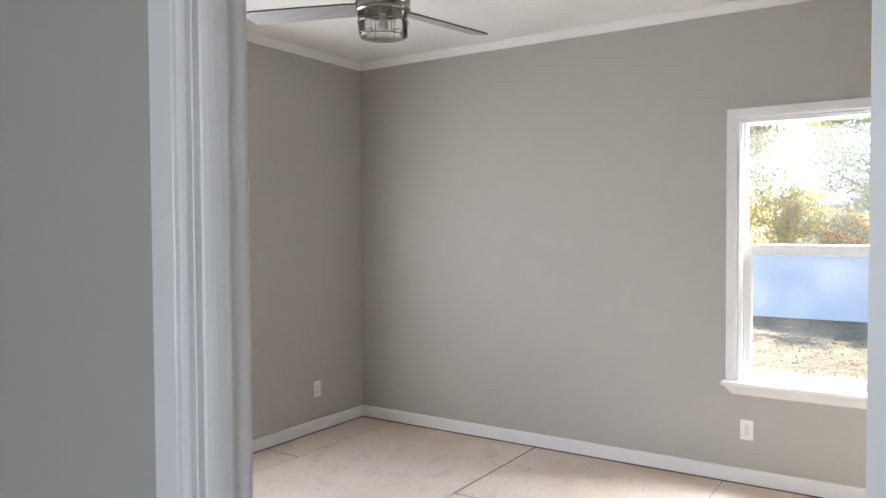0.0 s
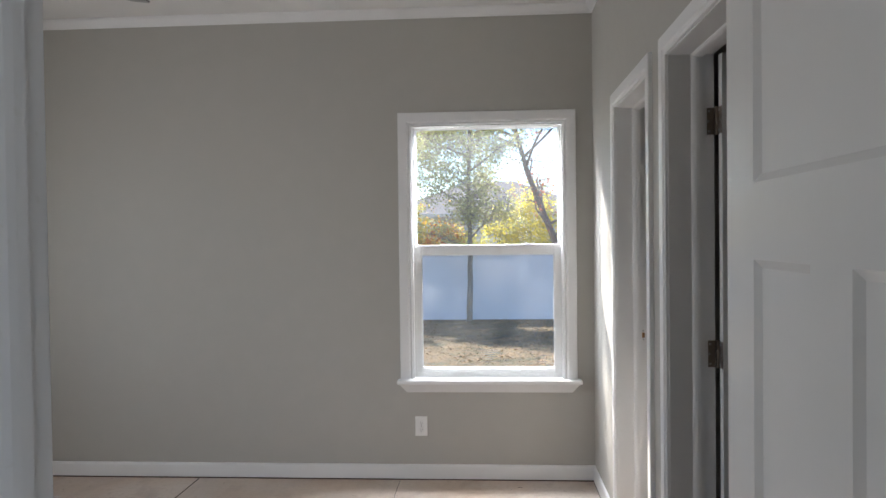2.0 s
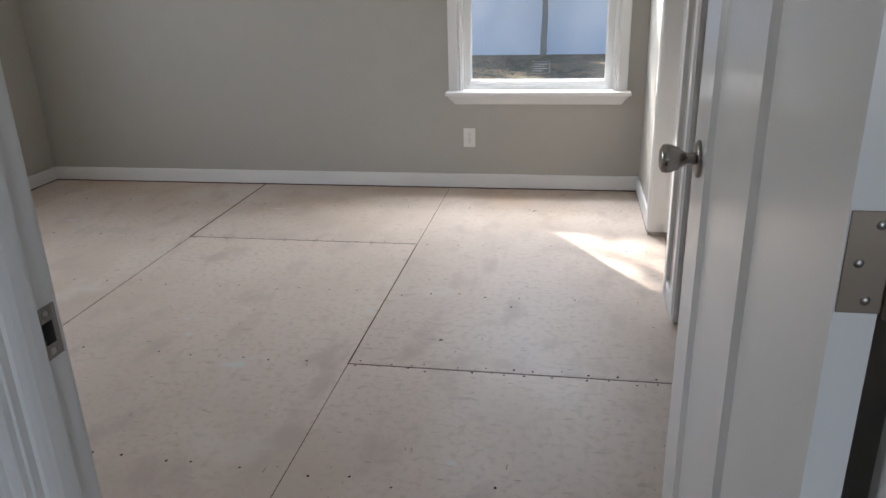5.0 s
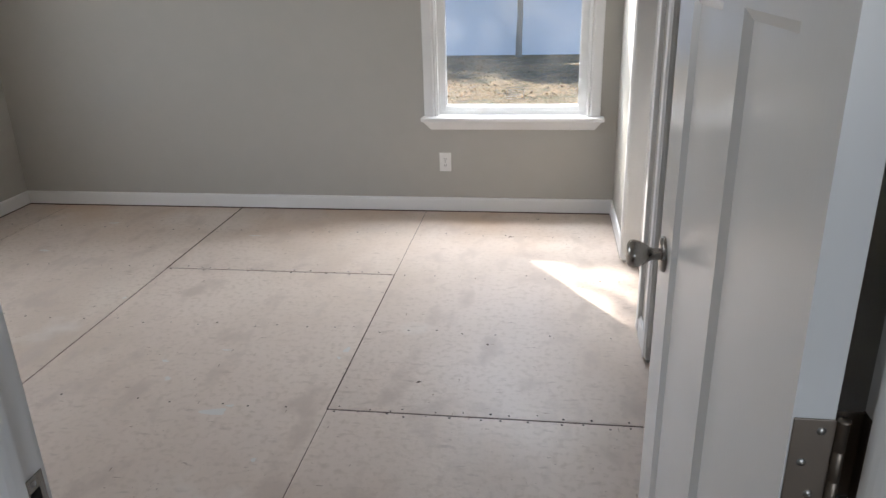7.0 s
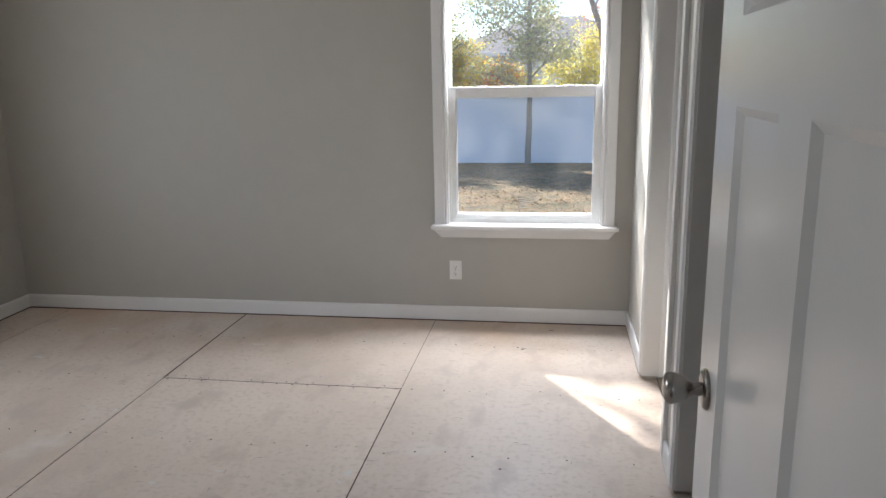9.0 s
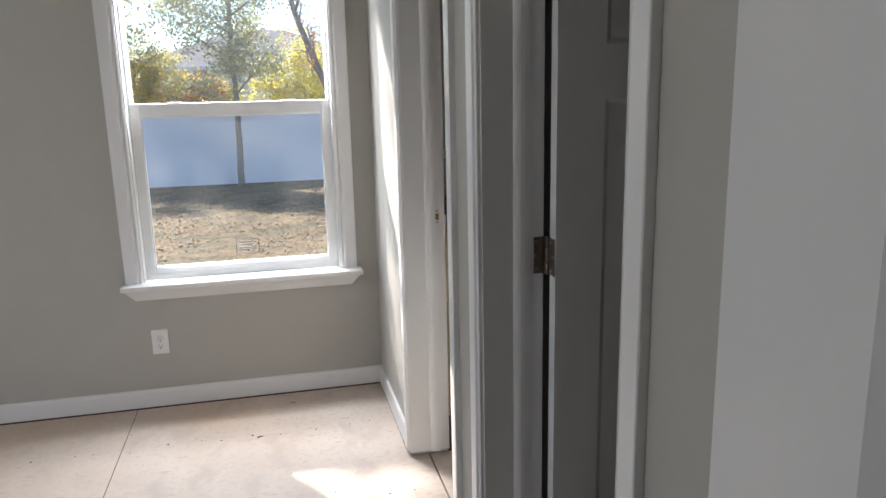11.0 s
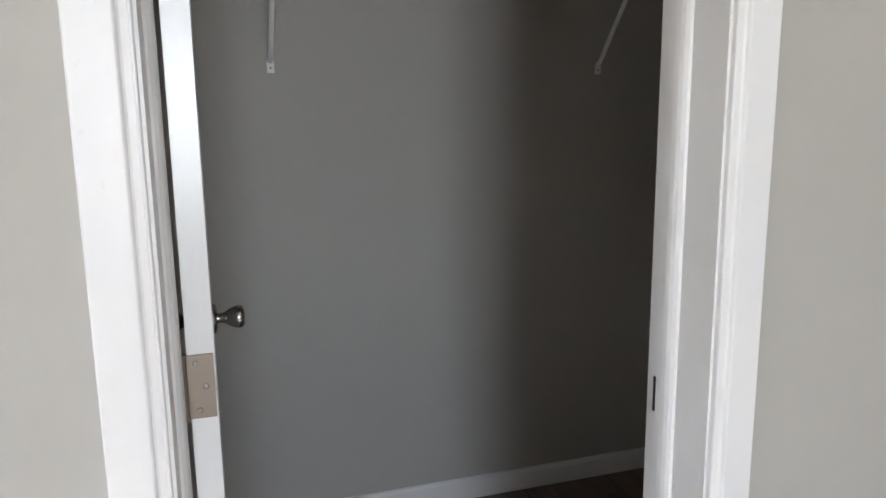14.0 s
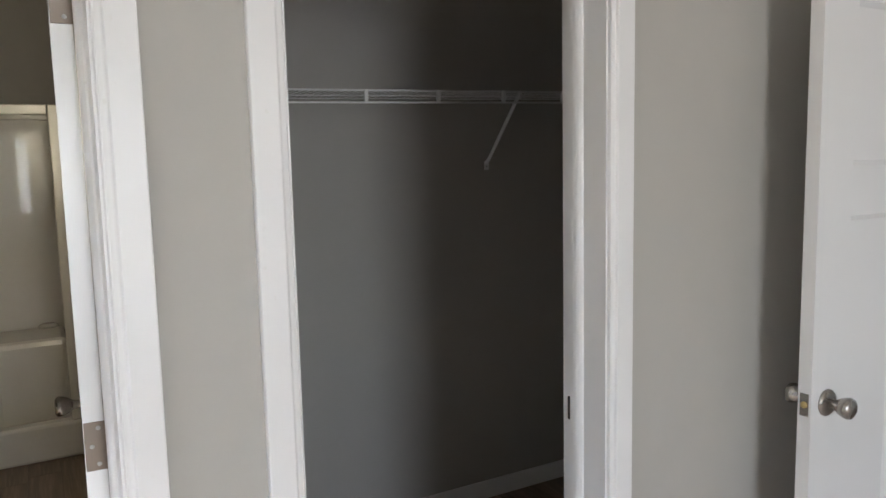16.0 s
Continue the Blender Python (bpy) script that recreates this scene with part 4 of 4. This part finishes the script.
def tree(name, label, bark, mats, base, bends, radius, crown, leaves, leaf, seed, limbs=7, limb_from=0.35, reach=1.2):
    """A tapered trunk through bends, limbs that fork, and a crown of many small leaves clumped round the twig ends and in crown balls."""
    rng = np.random.default_rng(seed)
    root = empty(name, base, label, "tree")
    pts = [Vector(p) for p in bends]
    fine = []
    for a, b in zip(pts, pts[1:]):
        for k in range(5):
            p = a.lerp(b, k / 5)
            fine.append(p + Vector((rng.normal() * 0.008, rng.normal() * 0.008, 0)))
    fine.append(pts[-1])
    trunk = part("trunk", tube(fine, radius, 10, None, 0.35), bark, root)
    br = bmesh.new()
    ends = []
    for k in range(limbs):
        f = limb_from + (1 - limb_from) * k / max(limbs - 1, 1)
        o = fine[min(int(f * (len(fine) - 1)), len(fine) - 1)]
        ang = rng.uniform(0, 2 * math.pi)
        ln = reach * rng.uniform(0.6, 1.2)
        d = Vector((math.cos(ang), math.sin(ang) * 0.8, rng.uniform(0.25, 0.9)))
        path = [o, o + d * ln * 0.35 + Vector((0, 0, 0.05)), o + d * ln * 0.7 + Vector((rng.normal() * 0.1, rng.normal() * 0.1, 0.12)), o + d * ln + Vector((rng.normal() * 0.12, 0, 0.1))]
        tube(path, radius * 0.34, 6, br, 0.3)
        ends += path[2:]
        for j in range(3):
            q = path[1].lerp(path[3], rng.uniform(0.1, 0.9))
            e = q + Vector((rng.normal(), rng.normal(), rng.uniform(-0.2, 0.8))) * ln * 0.38
            tube([q, q.lerp(e, 0.5) + Vector((0, 0, 0.04)), e], radius * 0.14, 5, br, 0.3)
            ends.append(e)
    part("limb", br, bark, trunk)
    if leaves:
        clumps = [(Vector(c[:3]), c[3]) for c in crown] + [(e, 0.28) for e in ends]
        wts = np.array([max(r, 0.05) ** 2 for _, r in clumps])
        wts /= wts.sum()

        def where(r, count):
            idx = r.choice(len(clumps), count, p=wts)
            cen = np.array([clumps[i][0] for i in idx])
            rad = np.array([clumps[i][1] for i in idx])[:, None]
            sub = r.normal(size=(260, 3))
            pick = sub[r.integers(0, 260, count)] * 0.52
            return cen + (pick + r.normal(size=(count, 3)) * 0.10) * rad
        mesh_part("crown", scatter("crown", leaves, where, leaf, mats, seed + 50, 0.9), None, root)
    return root


gz = ground_z
tree("tree", "young autumn tree with thin grey trunk and olive leaves", BARK, [LEAF_GREEN, LEAF_GREY, LEAF_PALE, LEAF_PALE], (-1.20, 19.0, gz(19) - 0.03),
     [(0, 0, 0), (0.03, 0, 1.0), (0.05, 0, 2.2), (0.02, 0, 3.6), (0.08, 0, 5.6), (0.05, 0, 7.0)], 0.085,
     crown_clumps((-0.45, 0, 5.1), (1.95, 1.2, 1.9), 110, 31) + crown_clumps((0.35, 0, 3.1), (1.0, 0.8, 0.85), 20, 32, 0.18, 0.34), 26000, 0.046, 11, 16, 0.36, 1.3)
tree("tree", "old leaning tree with dark bare trunk and few russet leaves", DARK_BARK, [LEAF_RED, LEAF_GREY], (1.75, 20.6, gz(20.6) - 0.03),
     [(0, 0, 0), (-0.30, 0, 1.4), (-0.58, 0, 2.3), (-1.25, 0, 4.0), (-1.64, 0, 5.4), (-1.95, 0, 7.2)], 0.125,
     [(-0.3, 0, 2.7, 0.5), (0.25, 0, 3.4, 0.5)] + crown_clumps((-0.7, 0, 5.0), (1.5, 0.8, 1.6), 16, 33), 4200, 0.042, 12, 17, 0.28, 1.7)
tree("tree", "small tree with bright yellow autumn leaves behind the fence", DARK_BARK, [LEAF_YELLOW, LEAF_YELLOW, LEAF_GREEN], (0.55, 22.4, gz(22.4)),
     [(0, 0, 0), (0, 0, 1.2), (0.1, 0, 2.4)], 0.06, [(0, 0, 2.6, 0.75), (-0.45, 0, 2.2, 0.55), (0.5, 0, 2.9, 0.7), (0.1, 0, 3.4, 0.55)], 11000, 0.052, 13, 6, 0.4, 0.9)
tree("tree", "low tree with orange and yellow autumn leaves behind the fence", DARK_BARK, [LEAF_ORANGE, LEAF_YELLOW, LEAF_GREEN, LEAF_GREEN], (-3.9, 22.8, gz(22.8)),
     [(0, 0, 0), (0.1, 0, 1.4), (-0.1, 0, 2.8)], 0.09, [(0, 0, 3.0, 0.9), (-0.9, 0, 2.6, 0.8), (0.85, 0, 2.5, 0.8), (-0.4, 0, 3.9, 0.7), (-1.9, 0, 3.1, 1.0)], 15000, 0.055, 14, 8, 0.4, 1.1)
tree("shrub", "russet shrub showing above the fence", DARK_BARK, [LEAF_RED, LEAF_ORANGE, LEAF_GREEN], (-2.05, 21.4, gz(21.4)),
     [(0, 0, 0), (0, 0, 1.0), (0, 0, 2.1)], 0.04, [(0, 0, 2.3, 0.5), (-0.45, 0, 2.1, 0.45), (0.45, 0, 2.0, 0.45)], 5500, 0.05, 15, 5, 0.4, 0.6)
tree("shrub", "yellow-green shrub showing above the fence", DARK_BARK, [LEAF_YELLOW, LEAF_GREEN], (-1.25, 21.8, gz(21.8)),
     [(0, 0, 0), (0, 0, 1.0), (0, 0, 1.9)], 0.04, [(0, 0, 2.1, 0.45), (-0.4, 0, 1.9, 0.4), (0.45, 0, 2.0, 0.4)], 4500, 0.05, 16, 5, 0.4, 0.6)
tree("tree", "tall tree with thinning olive leaves beyond the fence", BARK, [LEAF_GREEN, LEAF_YELLOW, LEAF_GREY], (-5.4, 23.5, gz(23.5)),
     [(0, 0, 0), (0.1, 0, 2.0), (0, 0, 4.5), (0.2, 0, 7.0)], 0.13, crown_clumps((-0.2, 0, 6.0), (2.6, 1.7, 1.9), 46, 34, 0.4, 0.7), 22000, 0.08, 17, 9, 0.4, 1.7)

# unseen tree added in the sun's path so its leaves dapple the beam
tree("tree", "tall thinning tree out of view, added to dapple the sun", BARK, [LEAF_GREEN, LEAF_YELLOW], (-5.28, 11.4, gz(11.4)),
     [(0, 0, 0), (0.1, 0, 2.5), (0, 0, 5.0), (0.15, 0, 8.0)], 0.14, [(0, 0, 7.4, 1.3), (0.9, 0, 6.6, 1.1), (-0.9, 0, 7.9, 1.2), (0.4, 0.5, 8.6, 1.2), (0.8, -0.6, 7.6, 1.1)] + crown_clumps((0.1, 0, 7.7), (1.2, 0.9, 0.55), 16, 35), 1250, 0.10, 18, 10, 0.5, 1.7)


def house(at, wide, deep, eave, ridge):
    hx, hy = at
    z = ground_z(hy)
    root = empty("neighbour_house", (hx, hy, z), "pale neighbouring house with grey shingle roof beyond the fence", "house")
    part("wall", box(-wide / 2, wide / 2, 0, deep, 0, eave), SIDING, root)
    bm = bmesh.new()
    o = 0.4
    ring = [bm.verts.new(p) for p in ((-wide / 2 - o, -o, eave), (wide / 2 + o, -o, eave), (wide / 2 + o, deep + o, eave), (-wide / 2 - o, deep + o, eave))]
    ra, rb = bm.verts.new((-wide * 0.12, deep / 2, ridge)), bm.verts.new((wide * 0.12, deep / 2, ridge))
    for f in ((ring[0], ring[1], rb, ra), (ring[1], ring[2], rb), (ring[2], ring[3], ra, rb), (ring[3], ring[0], ra), ring[::-1]):
        bm.faces.new(f)
    part("roof", bm, SHINGLE, root)
    part("fascia", box(-wide / 2 - o, wide / 2 + o, -o - 0.03, -o, eave - 0.16, eave, 0.01), VINYL, root)
    for wx in (-wide * 0.3, wide * 0.08, wide * 0.34):
        wf = part("window", box(wx - 0.55, wx + 0.55, -0.05, 0.0, 1.1, 2.35, 0.01), VINYL, root)
        for s in (-1, 1):
            part("pane", box(wx + s * 0.26 - 0.23, wx + s * 0.26 + 0.23, -0.058, -0.05, 1.18, 2.27), HOUSE_GLASS, wf)


house((-0.6, 33.0), 9.5, 7.0, 3.5, 5.2)

# ---- floors ----
floor = empty("floor", label="bare underlayment panel floor with dark joints and screw heads", category="floor", kind="structure")
part("floor_base", box(W, T + 0.012, S - TS, N, -0.04, -0.014), SUBFLOOR, floor)
G = 0.0026
cols = ((-1.145, 0.069, (1.504,)), (-2.364, -1.145, (0.27, 2.711)), (-3.583, -2.364, (1.50,)), (W, -3.583, (0.27, 2.711)))
for x0, x1, cuts in cols:
    stops = [S, *cuts, N - 0.004]
    for a, b in zip(stops, stops[1:]):
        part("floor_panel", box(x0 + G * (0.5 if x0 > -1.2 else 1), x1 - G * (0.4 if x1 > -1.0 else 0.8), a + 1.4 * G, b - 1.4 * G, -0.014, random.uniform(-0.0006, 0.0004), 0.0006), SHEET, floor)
part("floor_panel", box(BD0, BD1, S - TS, S, -0.014, 0.0), SHEET, floor)
part("floor_panel", box(0.074, T + 0.012, BA0 - 0.02, BA1 + 0.02, -0.014, 0.0002, 0.0006), SHEET, floor)
for x0, x1, cuts in cols:
    for c in cuts:
        part("joint", box(x0 + G, x1 - G, c - 1.3 * G, c + 1.3 * G, -0.0139, -0.0012), SUBFLOOR, floor, "dark open joint")
for x in (-1.145, -2.364, -3.583):
    part("joint", box(x - 0.7 * G, x + 0.45 * G, S, N - 0.004, -0.0139, -0.0014), SUBFLOOR, floor, "dark open joint")
for x, a, b, half in ((-2.364, 2.711, N - 0.015, 0.0034), (-1.145, 1.504, 2.711, 0.0024)):
    part("joint", box(x - half, x + half, a, b, -0.0139, 0.0011), SUBFLOOR, floor, "dark reddish open joint")
# dark strips under the baseboards: the gap's shadow line put in as colour
part("joint", box(W + 0.001, -0.001, N - 0.0135, N - 0.0005, -0.0139, 0.0065), SUBFLOOR, floor, "dark strip for the shade in the gap under the baseboard")
part("joint", box(-0.0125, -0.0005, BA1 + CAS, N - 0.014, 0.0006, 0.0065), SUBFLOOR, floor, "dark strip for the shade in the gap under the baseboard")
part("joint", box(W + 0.0005, W + 0.0125, S, N - 0.014, 0.0006, 0.0065), SUBFLOOR, floor, "dark strip for the shade in the gap under the baseboard")
dots = bmesh.new()
rngd = random.Random(7)


def dot(x, y, r):
    k0 = rngd.uniform(0, 1)
    vs = [dots.verts.new((x + r * math.cos(2 * math.pi * (k + k0) / 7) * rngd.uniform(0.7, 1.2), y + r * math.sin(2 * math.pi * (k + k0) / 7) * rngd.uniform(0.7, 1.2), 0.0016)) for k in range(7)]
    dots.faces.new(vs)


for x0, x1, cuts in cols:
    for c in cuts:
        for side in (-0.016, 0.016):
            x = x0 + 0.03
            while x < x1 - 0.02:
                dot(x + rngd.gauss(0, 0.008), c + side + rngd.gauss(0, 0.005), rngd.uniform(0.0034, 0.0056))
                x += rngd.uniform(0.06, 0.13)
    for k in range(6):
        y = 0.297 + 0.6035 * k
        x = x0 + 0.05
        while x < x1 - 0.02:
            if rngd.random() < 0.9 and all(abs(y - c) > 0.05 for c in cuts):
                dot(x + rngd.gauss(0, 0.012), y + rngd.gauss(0, 0.012), rngd.uniform(0.0036, 0.0056))
            x += rngd.uniform(0.10, 0.17)
tagged(part("screw_holes", dots, HOLE), "dark screw dimples in the underlayment panels", "screw holes", kind="stuff")


def blotch(name, spots, mat, label, category, z, seed):
    bm = bmesh.new()
    r2 = random.Random(seed)
    for x, y, rx, ry in spots:
        ph = [r2.uniform(0, 6.28) for _ in range(4)]
        vs = []
        for k in range(22):
            a = 2 * math.pi * k / 22
            w = 1 + 0.25 * math.sin(2 * a + ph[0]) + 0.18 * math.sin(3 * a + ph[1]) + 0.12 * math.sin(5 * a + ph[2])
            vs.append(bm.verts.new((x + rx * w * math.cos(a), y + ry * w * math.sin(a), z)))
        bm.faces.new(vs)
    tagged(part(name, bm, mat), label, category, kind="stuff")


blotch("compound_splats", [(-1.541, 1.447, 0.038, 0.024), (-1.50, 1.49, 0.012, 0.009), (-1.891, 1.773, 0.016, 0.008), (-1.817, 1.646, 0.014, 0.012), (-1.68, 1.882, 0.016, 0.006), (-1.185, 1.927, 0.014, 0.018),
                           (-1.20, 1.86, 0.008, 0.010), (-3.06, 3.381, 0.03, 0.012), (-3.2, 2.9, 0.03, 0.014), (-2.077, 3.217, 0.03, 0.010), (-2.387, 2.332, 0.012, 0.008), (-1.3, 1.2, 0.01, 0.008), (-0.7, 1.0, 0.012, 0.01)],
       SPLAT, "dried white joint compound splats on the floor", "splats", 0.0012, 21)
blotch("floor_crumbs", [(-0.592, 3.289, 0.014, 0.007), (-0.443, 3.606, 0.010, 0.005), (-0.852, 1.709, 0.009, 0.006), (-0.62, 2.02, 0.006, 0.005), (-1.9, 0.9, 0.008, 0.006)],
       SUBFLOOR, "small dark crumbs lying on the floor", "crumbs", 0.003, 22)
rngs = random.Random(31)
marks = []
for _ in range(380):
    x, y, far, thin = rngs.uniform(W + 0.1, -0.05), rngs.uniform(0.05, N - 0.1), rngs.uniform(0.004, 0.013), rngs.uniform(0.0012, 0.0026)
    marks.append((x, y, far, thin) if rngs.random() < 0.6 else (x, y, thin, far))
blotch("floor_scuffs", marks, SCUFF, "short brown scuffs and chips in the underlayment", "scuffs", 0.0014, 32)


def planks(name, label, x0, x1, ya, yb, z):
    root = empty(name, label=label, category="floor", kind="structure")
    part("floor_base", box(x0, x1, ya, yb, -0.03, 0.004), SUBFLOOR, root)
    wide, long_ = 0.152, 1.22
    made = {}
    rng = random.Random(5)
    y = ya
    while y < yb - 0.01:
        w = min(wide, yb - y)
        x = x0 - rng.uniform(0, long_)
        while x < x1:
            a, b = max(x, x0), min(x + long_, x1)
            if b - a > 0.02:
                key = (round(b - a, 3), round(w, 3))
                if key not in made:
                    p = part("plank", box(0.0006, b - a - 0.0006, 0.0006, w - 0.0006, 0, z - 0.004, 0.0008), PLANK, root)
                    made[key] = p.data
                else:
                    p = mesh_part("plank", made[key], PLANK, root)
                p.location = (a, y, 0.004)
            x += long_
        y += wide


planks("floor_closet", "dark brown wood-look vinyl plank closet floor", T - 0.076, CX, CY0, CY1, 0.012)
planks("floor_bathroom", "dark brown wood-look vinyl plank bathroom floor", T + 0.012, BX, BY0, BY1, 0.012)
planks("floor_hall", "dark brown wood-look vinyl plank hall floor", -1.6, 1.4, HALL, S - TS, 0.0105)
